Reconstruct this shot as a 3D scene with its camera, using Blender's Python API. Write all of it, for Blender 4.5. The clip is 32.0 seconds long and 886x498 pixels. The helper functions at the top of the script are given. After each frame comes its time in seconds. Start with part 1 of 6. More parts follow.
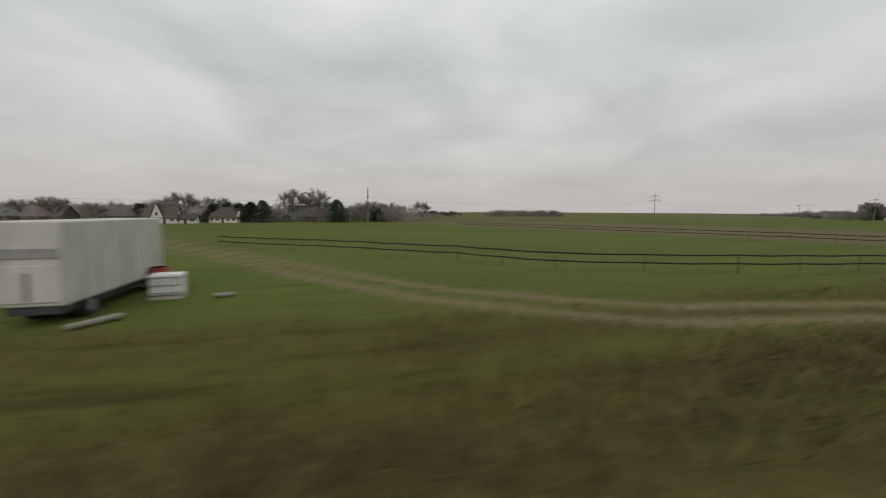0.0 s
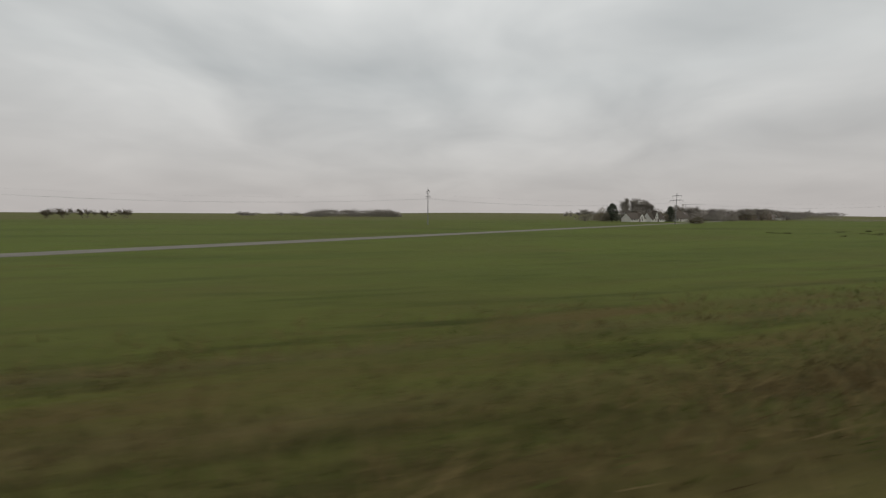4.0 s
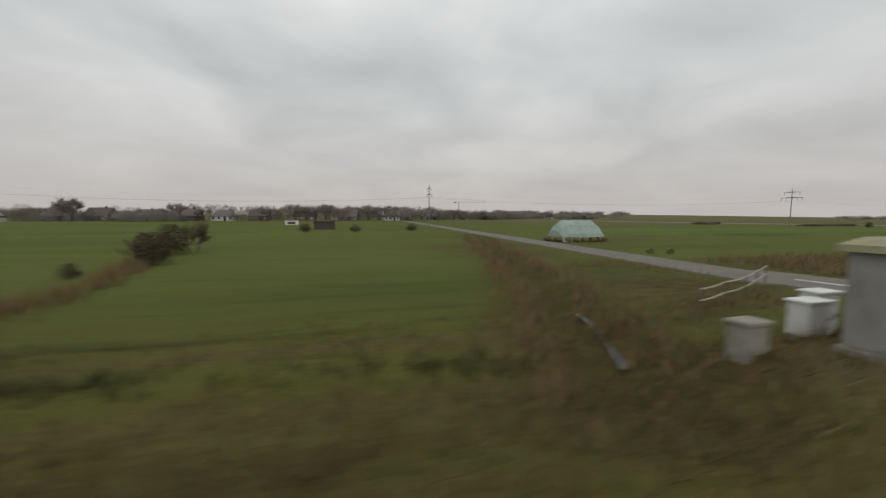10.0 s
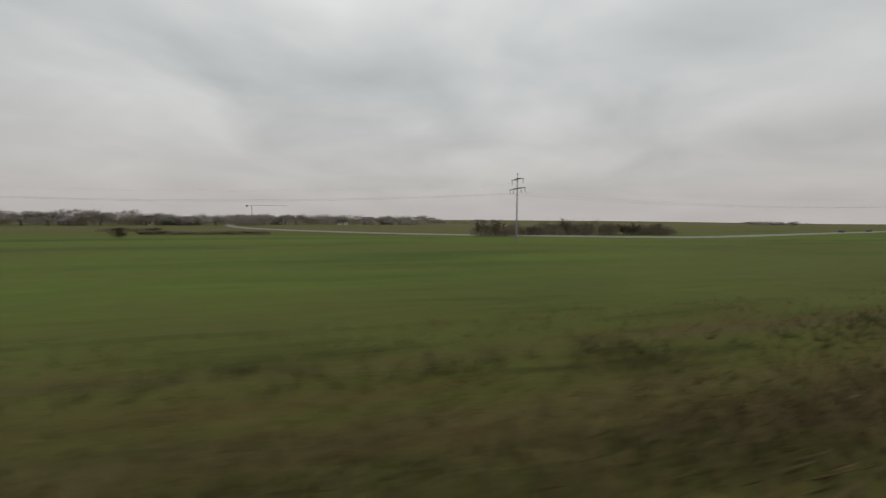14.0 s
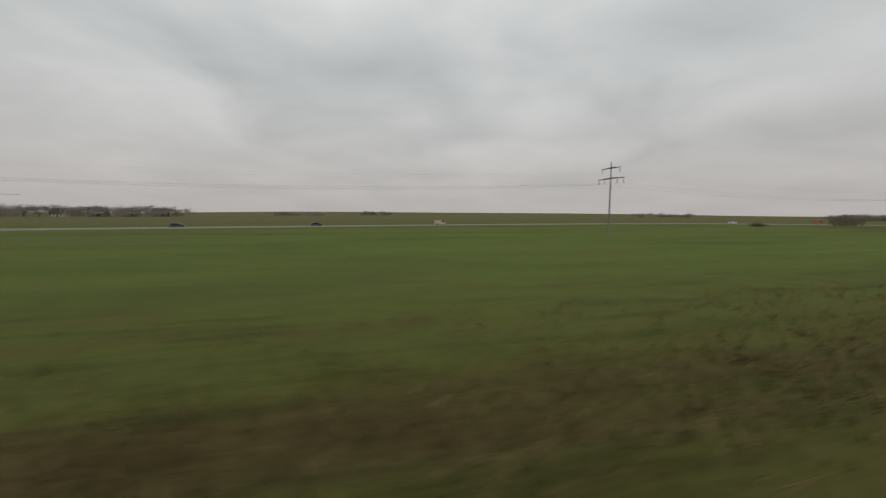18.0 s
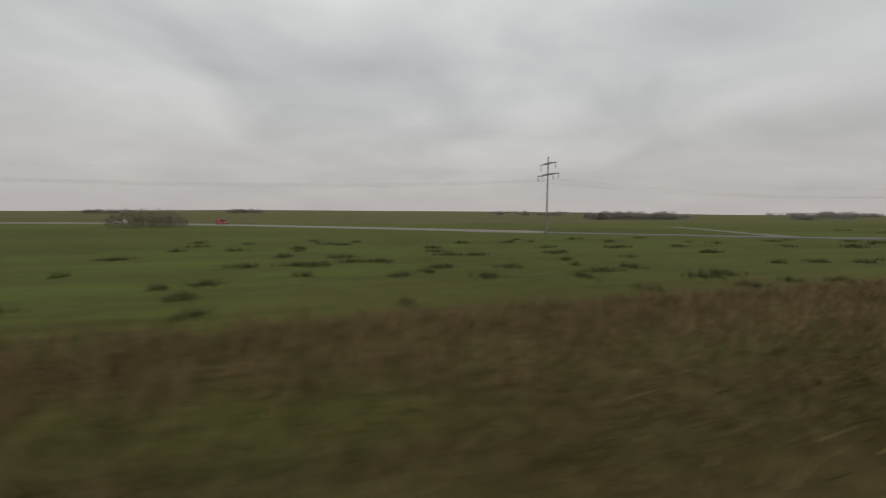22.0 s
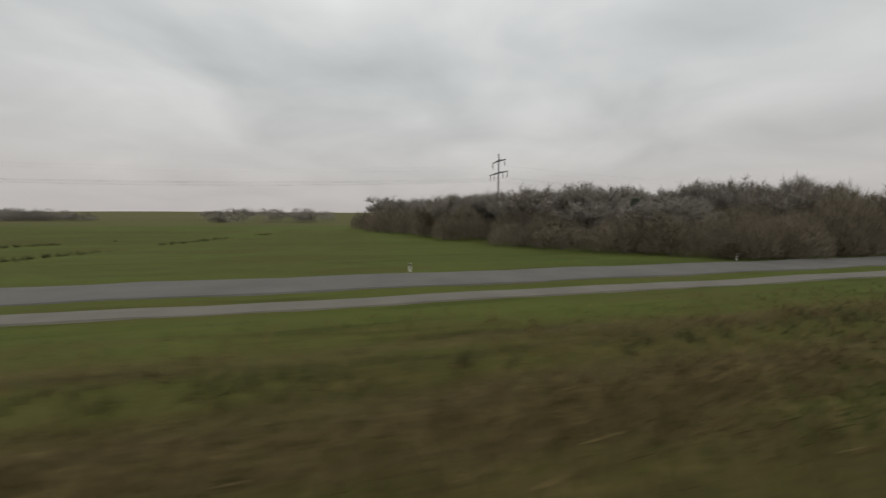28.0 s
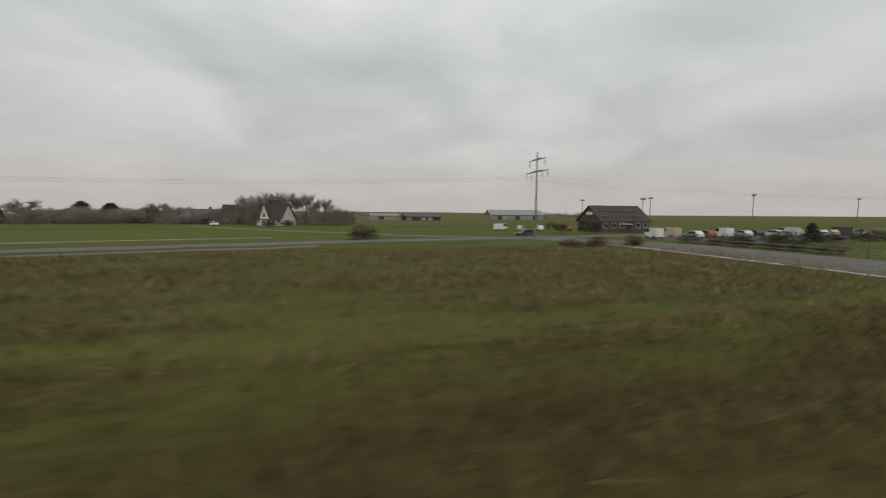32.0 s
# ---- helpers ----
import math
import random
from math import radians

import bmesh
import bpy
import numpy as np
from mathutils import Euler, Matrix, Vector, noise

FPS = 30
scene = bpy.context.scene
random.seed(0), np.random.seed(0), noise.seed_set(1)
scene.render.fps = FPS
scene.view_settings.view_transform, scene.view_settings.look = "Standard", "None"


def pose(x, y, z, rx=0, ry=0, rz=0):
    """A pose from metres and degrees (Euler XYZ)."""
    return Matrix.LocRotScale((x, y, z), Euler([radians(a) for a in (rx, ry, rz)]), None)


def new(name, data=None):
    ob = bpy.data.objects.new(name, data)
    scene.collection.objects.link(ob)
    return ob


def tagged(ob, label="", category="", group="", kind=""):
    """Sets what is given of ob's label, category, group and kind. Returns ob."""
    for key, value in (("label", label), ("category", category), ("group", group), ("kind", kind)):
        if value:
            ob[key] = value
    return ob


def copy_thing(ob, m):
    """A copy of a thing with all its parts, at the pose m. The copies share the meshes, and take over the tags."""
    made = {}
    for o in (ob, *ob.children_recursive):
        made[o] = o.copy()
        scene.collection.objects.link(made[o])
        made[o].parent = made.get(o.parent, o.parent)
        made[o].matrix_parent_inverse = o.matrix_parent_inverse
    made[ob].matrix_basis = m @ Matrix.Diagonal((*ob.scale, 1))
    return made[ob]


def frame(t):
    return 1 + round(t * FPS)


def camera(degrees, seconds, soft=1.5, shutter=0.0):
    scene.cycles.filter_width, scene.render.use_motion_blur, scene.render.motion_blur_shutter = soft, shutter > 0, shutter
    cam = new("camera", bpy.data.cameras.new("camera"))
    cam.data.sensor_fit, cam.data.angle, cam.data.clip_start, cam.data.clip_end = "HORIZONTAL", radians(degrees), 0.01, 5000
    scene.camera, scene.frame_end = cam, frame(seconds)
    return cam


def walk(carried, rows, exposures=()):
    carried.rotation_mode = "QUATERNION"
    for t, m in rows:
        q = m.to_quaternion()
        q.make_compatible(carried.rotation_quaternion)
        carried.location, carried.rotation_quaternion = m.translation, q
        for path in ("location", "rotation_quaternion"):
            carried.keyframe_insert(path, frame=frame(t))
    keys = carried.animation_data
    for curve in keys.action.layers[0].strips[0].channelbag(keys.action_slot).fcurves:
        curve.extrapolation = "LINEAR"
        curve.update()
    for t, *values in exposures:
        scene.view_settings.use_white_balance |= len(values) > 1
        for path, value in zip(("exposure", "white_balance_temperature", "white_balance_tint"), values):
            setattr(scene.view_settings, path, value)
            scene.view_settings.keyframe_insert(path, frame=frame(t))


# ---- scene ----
# The train's side window: the camera slides along +X, the land lies on the +Y side.
PACE = 39.6          # metres a second
EYE = 2.515          # camera above the fields
cam = camera(97.0, 32.0, soft=1.25, shutter=0.16)
# tilt of the carriage: seconds, degrees the view looks down
TILT = ((0, 5.2), (2, 5.2), (3.5, 5.05), (5.5, 5.12), (7, 4.85), (9, 4.85), (10.5, 4.95), (11.2, 4.8), (11.9, 4.0), (15.5, 4.0),
        (17.5, 4.5), (18.2, 5.2), (19, 5.35), (20.5, 5.35), (23, 5.2), (27, 5.05), (28, 4.95), (30, 4.85), (32, 5.1))


def tilt(t):
    for (a, u), (b, w) in zip(TILT, TILT[1:]):
        if t <= b:
            k = (t - a) / (b - a)
            return u + (w - u) * k * k * (3 - 2 * k)
    return TILT[-1][1]


rows = [(i * 0.5, pose(PACE * i * 0.5, 0, EYE, 90 - tilt(i * 0.5), -0.32, -15.55)) for i in range(65)]
walk(cam, rows, [(0.0, 0.06), (2.0, 0.02), (3.0, -0.03), (7.0, 0.0), (8.0, 0.04), (10.0, 0.05), (10.8, -0.05), (15.0, -0.06), (18.0, -0.08), (24.0, -0.08), (26.5, 0.0), (28.2, 0.02), (29.0, 0.16), (29.8, 0.04), (32.0, 0.02)])

# ---- sky and sun ----
world = bpy.data.worlds.new("overcast")
scene.world = world
world.use_nodes = True
wt = world.node_tree
wt.nodes.clear()


def wn(kind, **sets):
    n = wt.nodes.new(kind)
    for k, v in sets.items():
        n.inputs[int(k[1:])].default_value = v
    return n


SUN_UP, SUN_TURN = 24.0, 200.0
sky = wn("ShaderNodeTexSky")
sky.sky_type, sky.sun_disc = "NISHITA", False
sky.sun_elevation, sky.sun_rotation = radians(SUN_UP), radians(SUN_TURN)
sky.air_density, sky.dust_density = 1.5, 3.0
coord = wn("ShaderNodeTexCoord")
sep = wn("ShaderNodeSeparateXYZ")
wt.links.new(coord.outputs["Generated"], sep.inputs[0])
lift = wn("ShaderNodeMath")
lift.operation = "ABSOLUTE"
wt.links.new(sep.outputs[2], lift.inputs[0])
high = wn("ShaderNodeMath", i1=0.22)
high.operation = "ADD"
wt.links.new(lift.outputs[0], high.inputs[0])
flat = wn("ShaderNodeVectorMath")
flat.operation = "DIVIDE"
wt.links.new(coord.outputs["Generated"], flat.inputs[0])
join = wn("ShaderNodeCombineXYZ", i2=1.0)
wt.links.new(high.outputs[0], join.inputs[0])
wt.links.new(high.outputs[0], join.inputs[1])
wt.links.new(join.outputs[0], flat.inputs[1])
clouds = wn("ShaderNodeTexNoise")
clouds.inputs["Scale"].default_value = 1.25
clouds.inputs["Detail"].default_value = 4.0
clouds.inputs["Roughness"].default_value = 0.48
clouds.inputs["Distortion"].default_value = 0.35
wt.links.new(flat.outputs[0], clouds.inputs["Vector"])
ramp = wn("ShaderNodeValToRGB")
ramp.color_ramp.elements[0].position, ramp.color_ramp.elements[0].color = 0.28, (0.465, 0.485, 0.49, 1)
ramp.color_ramp.elements[1].position, ramp.color_ramp.elements[1].color = 0.70, (0.72, 0.73, 0.72, 1)
wt.links.new(clouds.outputs[0], ramp.inputs[0])
low = wn("ShaderNodeMapRange")
low.inputs[1].default_value, low.inputs[2].default_value = 0.0, 0.30
low.inputs[3].default_value, low.inputs[4].default_value = 0.85, 0.0
wt.links.new(lift.outputs[0], low.inputs[0])
haze = wn("ShaderNodeMix")
haze.data_type = "RGBA"
haze.inputs[7].default_value = (0.505, 0.466, 0.448, 1)
wt.links.new(low.outputs[0], haze.inputs[0])
wt.links.new(ramp.outputs[0], haze.inputs[6])
grow_up = wn("ShaderNodeMapRange")
grow_up.inputs[1].default_value, grow_up.inputs[2].default_value = 0.35, 1.0
grow_up.inputs[3].default_value, grow_up.inputs[4].default_value = 1.0, 1.75
wt.links.new(lift.outputs[0], grow_up.inputs[0])
bright = wn("ShaderNodeVectorMath")
bright.operation = "SCALE"
wt.links.new(haze.outputs[2], bright.inputs[0])
wt.links.new(grow_up.outputs[0], bright.inputs[3])
veil = wn("ShaderNodeBackground", i1=1.0)
wt.links.new(bright.outputs[0], veil.inputs[0])
clear = wn("ShaderNodeBackground", i1=0.05)
wt.links.new(sky.outputs[0], clear.inputs[0])
both = wn("ShaderNodeMixShader", i0=0.93)
wt.links.new(clear.outputs[0], both.inputs[1])
wt.links.new(veil.outputs[0], both.inputs[2])
wout = wn("ShaderNodeOutputWorld")
wt.links.new(both.outputs[0], wout.inputs[0])

sun = new("sun", bpy.data.lights.new("sun", "SUN"))
sun.data.energy, sun.data.angle, sun.data.color = 0.5, radians(35), (1.0, 0.95, 0.9)
sun.matrix_world = pose(0, 0, 60, 90 - SUN_UP, 0, 180 - SUN_TURN)


# ---- materials ----
def material(name, dark, light, rough=0.85, fine=6.0, coarse=0.7, bump=0.3, metal=0.0, vary=0.25, space="Object", island=False, stretch=(1, 1, 1), relief=0.02):
    m = bpy.data.materials.new(name)
    m.use_nodes = True
    nt = m.node_tree
    b = nt.nodes["Principled BSDF"]
    b.inputs["Roughness"].default_value, b.inputs["Metallic"].default_value = rough, metal
    if rough >= 0.85:
        b.inputs["Specular IOR Level"].default_value = 0.08 if island else 0.2
    tc = nt.nodes.new("ShaderNodeTexCoord")
    mp = nt.nodes.new("ShaderNodeMapping")
    mp.inputs["Scale"].default_value = stretch
    nt.links.new(tc.outputs[space], mp.inputs[0])
    mixed = []
    for sc, de in ((fine, 5), (coarse, 3)):
        n = nt.nodes.new("ShaderNodeTexNoise")
        n.inputs["Scale"].default_value, n.inputs["Detail"].default_value = sc, de
        nt.links.new(mp.outputs[0], n.inputs["Vector"])
        mixed.append(n)
    add = nt.nodes.new("ShaderNodeMath")
    add.operation = "ADD"
    nt.links.new(mixed[0].outputs[0], add.inputs[0])
    nt.links.new(mixed[1].outputs[0], add.inputs[1])
    mr = nt.nodes.new("ShaderNodeMapRange")
    mr.inputs[1].default_value, mr.inputs[2].default_value = 0.7, 1.3
    nt.links.new(add.outputs[0], mr.inputs[0])
    mx = nt.nodes.new("ShaderNodeMix")
    mx.data_type = "RGBA"
    mx.inputs[6].default_value, mx.inputs[7].default_value = (*dark, 1), (*light, 1)
    nt.links.new(mr.outputs[0], mx.inputs[0])
    last = mx.outputs[2]
    if vary:
        if island:
            oi = nt.nodes.new("ShaderNodeNewGeometry")
            rnd = oi.outputs["Random Per Island"]
        else:
            oi = nt.nodes.new("ShaderNodeObjectInfo")
            rnd = oi.outputs["Random"]
        vr = nt.nodes.new("ShaderNodeMapRange")
        vr.inputs[3].default_value, vr.inputs[4].default_value = 1 - vary, 1 + vary
        nt.links.new(rnd, vr.inputs[0])
        hs = nt.nodes.new("ShaderNodeHueSaturation")
        nt.links.new(vr.outputs[0], hs.inputs["Value"])
        nt.links.new(last, hs.inputs["Color"])
        last = hs.outputs[0]
    nt.links.new(last, b.inputs["Base Color"])
    if bump:
        bp = nt.nodes.new("ShaderNodeBump")
        bp.inputs["Strength"].default_value, bp.inputs["Distance"].default_value = bump, relief
        nt.links.new(mixed[0].outputs[0], bp.inputs["Height"])
        nt.links.new(bp.outputs[0], b.inputs["Normal"])
    return m


M = {
    "bark": material("bark", (0.085, 0.074, 0.062), (0.15, 0.132, 0.112), fine=14, bump=0.6),
    "twig": material("twig", (0.132, 0.110, 0.079), (0.222, 0.188, 0.139), vary=0.22, island=True),
    "dark_twig": material("dark_twig", (0.078, 0.064, 0.043), (0.140, 0.117, 0.078), vary=0.18, island=True),
    # winter twig grey, lightened to stand in for haze over distant trees
    "hazed_twig": material("hazed_twig", (0.185, 0.167, 0.145), (0.29, 0.264, 0.232), vary=0.3, island=True),
    "scrub": material("scrub", (0.070, 0.058, 0.036), (0.122, 0.104, 0.062), vary=0.18, island=True),
    "bramble": material("bramble", (0.078, 0.055, 0.030), (0.132, 0.096, 0.055), vary=0.25, island=True),
    "needle": material("needle", (0.044, 0.052, 0.038), (0.082, 0.094, 0.066), vary=0.3, island=True),
    "dry_blade": material("dry_blade", (0.077, 0.057, 0.025), (0.168, 0.126, 0.056), vary=0.4, island=True),
    "dark_blade": material("dark_blade", (0.060, 0.048, 0.023), (0.116, 0.092, 0.045), vary=0.3, island=True),
    "pale_blade": material("pale_blade", (0.112, 0.088, 0.041), (0.235, 0.186, 0.094), vary=0.4, island=True),
    "green_blade": material("green_blade", (0.039, 0.050, 0.012), (0.075, 0.094, 0.022), vary=0.4, island=True),
    "reed": material("reed", (0.125, 0.085, 0.043), (0.225, 0.158, 0.082), vary=0.4, island=True),
    "pale_reed": material("pale_reed", (0.16, 0.122, 0.068), (0.26, 0.205, 0.12), vary=0.35, island=True),
    "moss": material("moss", (0.20, 0.19, 0.115), (0.33, 0.315, 0.20), rough=0.95, fine=7, coarse=1.5, vary=0.1),
    "rush": material("rush", (0.048, 0.052, 0.022), (0.082, 0.082, 0.034), vary=0.4, island=True),
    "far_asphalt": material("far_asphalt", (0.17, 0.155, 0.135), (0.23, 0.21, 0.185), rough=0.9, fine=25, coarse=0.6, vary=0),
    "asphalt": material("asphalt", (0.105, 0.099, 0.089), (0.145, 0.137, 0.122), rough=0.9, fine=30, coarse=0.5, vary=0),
    "paving": material("paving", (0.125, 0.115, 0.095), (0.175, 0.161, 0.135), rough=0.9, fine=25, coarse=0.6, vary=0),
    "worn_paint": material("worn_paint", (0.22, 0.21, 0.19), (0.42, 0.41, 0.38), rough=0.8, fine=14, coarse=3, vary=0),
    "paint": material("paint", (0.55, 0.55, 0.52), (0.75, 0.74, 0.70), rough=0.7, fine=20, vary=0),
    "steel": material("steel", (0.13, 0.13, 0.135), (0.22, 0.22, 0.22), rough=0.55, metal=0.3, fine=20, vary=0.1, bump=0.1),
    "rail_top": material("rail_top", (0.24, 0.215, 0.18), (0.36, 0.33, 0.28), rough=0.4, metal=0.6, fine=8, vary=0, bump=0.1),
    # stone taken near black to carry a dark window reflection
    "ballast": material("ballast", (0.016, 0.014, 0.010), (0.040, 0.034, 0.024), rough=0.95, fine=14, coarse=2, vary=0.2, bump=1.0),
    "insulator": material("insulator", (0.10, 0.08, 0.07), (0.16, 0.13, 0.11), rough=0.3, vary=0.1, bump=0),
    "wire": material("wire", (0.12, 0.12, 0.12), (0.2, 0.2, 0.2), rough=0.6, metal=0.3, vary=0, bump=0),
    "white_wall": material("white_wall", (0.50, 0.49, 0.46), (0.64, 0.63, 0.60), rough=0.9, fine=3, coarse=0.4, vary=0.06),
    "brick": material("brick", (0.092, 0.073, 0.058), (0.145, 0.115, 0.092), rough=0.9, fine=8, vary=0.2),
    "thatch": material("thatch", (0.055, 0.045, 0.038), (0.10, 0.085, 0.07), rough=0.95, fine=10, vary=0.25, stretch=(3, 3, 1)),
    "tile": material("tile", (0.075, 0.060, 0.053), (0.115, 0.093, 0.081), rough=0.8, fine=9, vary=0.3),
    "slate": material("slate", (0.062, 0.059, 0.058), (0.11, 0.105, 0.102), rough=0.7, fine=9, vary=0.2),
    "sheet": material("sheet", (0.165, 0.165, 0.158), (0.25, 0.248, 0.238), rough=0.6, fine=3, vary=0.1),
    "dark_wood": material("dark_wood", (0.045, 0.035, 0.03), (0.09, 0.07, 0.055), rough=0.85, fine=10, vary=0.2, stretch=(1, 1, 6)),
    "pale_wood": material("pale_wood", (0.30, 0.27, 0.22), (0.45, 0.41, 0.34), rough=0.85, fine=10, vary=0.15, stretch=(1, 1, 5)),
    "glass": material("glass", (0.02, 0.024, 0.028), (0.04, 0.045, 0.05), rough=0.08, vary=0, bump=0),
    "white_panel": material("white_panel", (0.60, 0.60, 0.57), (0.74, 0.74, 0.71), rough=0.5, fine=2.5, coarse=0.5, vary=0.05, bump=0.05),
    "old_panel": material("old_panel", (0.34, 0.335, 0.28), (0.52, 0.51, 0.45), rough=0.7, fine=5, coarse=0.9, vary=0.05, bump=0.1, stretch=(1, 1, 0.35)),
    "grey_panel": material("grey_panel", (0.20, 0.195, 0.18), (0.32, 0.31, 0.29), rough=0.6, fine=3, coarse=0.8, vary=0.1, bump=0.05),
    "concrete": material("concrete", (0.19, 0.18, 0.15), (0.31, 0.295, 0.25), rough=0.9, fine=9, coarse=1.2, vary=0.1),
    "dark_paint": material("dark_paint", (0.02, 0.02, 0.022), (0.05, 0.05, 0.052), rough=0.5, vary=0.1, bump=0.05),
    "black_band": material("black_band", (0.012, 0.012, 0.011), (0.024, 0.023, 0.021), rough=0.95, vary=0.1, bump=0.05),
    "rubber": material("rubber", (0.018, 0.018, 0.018), (0.035, 0.035, 0.035), rough=0.9, vary=0, bump=0.1),
    "red_paint": material("red_paint", (0.30, 0.04, 0.03), (0.45, 0.07, 0.05), rough=0.5, vary=0.1, bump=0.05),
    "orange": material("orange", (0.50, 0.16, 0.05), (0.62, 0.22, 0.08), rough=0.6, vary=0.1, bump=0.05),
    "pale_steel": material("pale_steel", (0.22, 0.20, 0.14), (0.32, 0.29, 0.20), rough=0.6, vary=0.05, bump=0.05),
    "yellow": material("yellow", (0.42, 0.33, 0.09), (0.52, 0.42, 0.14), rough=0.6, vary=0.05, bump=0.05),
    "green_tarp": material("green_tarp", (0.18, 0.245, 0.21), (0.275, 0.345, 0.305), rough=0.55, fine=3, coarse=0.6, vary=0, bump=0.5, relief=0.05),
    "straw": material("straw", (0.098, 0.087, 0.044), (0.165, 0.145, 0.080), rough=0.95, fine=16, coarse=2.5, vary=0.18, bump=0.8, stretch=(1, 3, 3)),
    "straw_end": material("straw_end", (0.068, 0.054, 0.033), (0.142, 0.113, 0.070), rough=0.95, fine=18, coarse=3, vary=0.15, bump=0.9),
    "silver_car": material("silver_car", (0.50, 0.50, 0.51), (0.58, 0.58, 0.59), rough=0.3, metal=0.4, vary=0, bump=0),
    "dark_car": material("dark_car", (0.03, 0.032, 0.04), (0.045, 0.048, 0.055), rough=0.3, vary=0.1, bump=0),
    "red_car": material("red_car", (0.24, 0.05, 0.038), (0.29, 0.065, 0.048), rough=0.3, vary=0, bump=0),
    "white_car": material("white_car", (0.62, 0.62, 0.60), (0.70, 0.70, 0.68), rough=0.3, vary=0.05, bump=0),
    "beige_car": material("beige_car", (0.42, 0.34, 0.22), (0.50, 0.41, 0.28), rough=0.35, vary=0.05, bump=0),
    "lens": material("lens", (0.5, 0.48, 0.44), (0.7, 0.68, 0.62), rough=0.15, vary=0, bump=0),
    "tail": material("tail", (0.25, 0.02, 0.02), (0.35, 0.03, 0.03), rough=0.2, vary=0, bump=0),
}
water = bpy.data.materials.new("water")
water.use_nodes = True
wb = water.node_tree.nodes["Principled BSDF"]
wb.inputs["Base Color"].default_value = (0.05, 0.052, 0.045, 1)
wb.inputs["Roughness"].default_value, wb.inputs["IOR"].default_value = 0.10, 1.33
wv = water.node_tree.nodes.new("ShaderNodeTexNoise")
wv.inputs["Scale"].default_value = 5.0
wbp = water.node_tree.nodes.new("ShaderNodeBump")
wbp.inputs["Strength"].default_value, wbp.inputs["Distance"].default_value = 0.25, 0.01
water.node_tree.links.new(wv.outputs[0], wbp.inputs["Height"])
water.node_tree.links.new(wbp.outputs[0], wb.inputs["Normal"])
M["water"] = water


# ---- mesh helpers ----
def part(name, bm, mat, parent=None, label="", smooth=False):
    """One mesh from a bmesh or a (verts, faces) pair."""
    me = bpy.data.meshes.new(name)
    if isinstance(bm, tuple):
        me.from_pydata([tuple(v) for v in bm[0]], [], bm[1])
    else:
        bm.to_mesh(me)
        bm.free()
    me.materials.append(mat)
    if smooth:
        me.shade_smooth()
    ob = new(name, me)
    if parent:
        ob.parent = parent
    if label:
        ob["label"] = label
    return ob


def thing(name, x, y, z=None, turn=0.0, label="", category="", group="", size=(1, 1, 1)):
    ob = new(name)
    ob.empty_display_size = 0.2
    ob.matrix_world = pose(x, y, land(x, y) if z is None else z, 0, 0, turn) @ Matrix.Diagonal((*size, 1))
    return tagged(ob, label, category, group)


def box(bm, x0, x1, y0, y1, z0, z1, bevel=0.0, skew=(0, 0)):
    r = bmesh.ops.create_cube(bm, size=1)["verts"]
    for v in r:
        k = v.co.z + 0.5
        v.co = Vector(((x0 + x1) / 2 + v.co.x * (x1 - x0) + skew[0] * k, (y0 + y1) / 2 + v.co.y * (y1 - y0) + skew[1] * k, (z0 + z1) / 2 + v.co.z * (z1 - z0)))
    if bevel:
        es = list({e for v in r for e in v.link_edges})
        bmesh.ops.bevel(bm, geom=es, offset=bevel, segments=2, affect="EDGES", profile=0.5)
    return bm


def tube(bm, p, q, r0, r1=None, n=8):
    p, q = Vector(p), Vector(q)
    r1 = r0 if r1 is None else r1
    d = q - p
    m = Matrix.Translation((p + q) / 2) @ d.to_track_quat("Z", "Y").to_matrix().to_4x4()
    bmesh.ops.create_cone(bm, cap_ends=True, segments=n, radius1=r0, radius2=r1, depth=d.length, matrix=m)
    return bm


def B():
    return bmesh.new()


def prism(outline, y0, y1):
    """A solid from an (x, z) outline, drawn from y0 to y1."""
    n = len(outline)
    vs = [(x, y0, z) for x, z in outline] + [(x, y1, z) for x, z in outline]
    fs = [tuple(range(n)), tuple(range(2 * n - 1, n - 1, -1))] + [(i, i + n, (i + 1) % n + n, (i + 1) % n) for i in range(n)]
    return vs, fs


# ---- the land ----
def line_far(x, y, pts):
    """Distance of points to a polyline."""
    best = np.full(np.shape(x), 1e9)
    for (ax, ay), (bx, by) in zip(pts, pts[1:]):
        dx, dy = bx - ax, by - ay
        k = np.clip(((x - ax) * dx + (y - ay) * dy) / (dx * dx + dy * dy), 0, 1)
        best = np.minimum(best, np.hypot(x - ax - k * dx, y - ay - k * dy))
    return best


def ripple(x, y, s=1.0):
    return (np.sin(x * 0.71 * s + 1.3 * np.sin(y * 0.53 * s)) + np.sin(y * 0.97 * s + 1.7 * np.sin(x * 0.37 * s)) + 0.6 * np.sin(x * 2.3 * s + y * 1.9 * s)) / 2.6


def soft_step(v, a, b):
    k = np.clip((v - a) / (b - a), 0, 1)
    return k * k * (3 - 2 * k)


def span(x, a, b, w=3.0):
    return soft_step(x, a - w, a + w) * (1 - soft_step(x, b - w, b + w))


STREAM_A = ((413, 46), (403.2, 12), (401.1, 7.2), (400.2, 5.0), (399.7, 3.4))
STREAM_B = ((1235.6, 12.4), (1236.6, 10.6), (1237.6, 8.5), (1238.6, 5.8))
DITCH_C = ((842.8, 20.5), (837.4, 6.2))
POND = (302.6, 12.9, 6.2, 2.9)


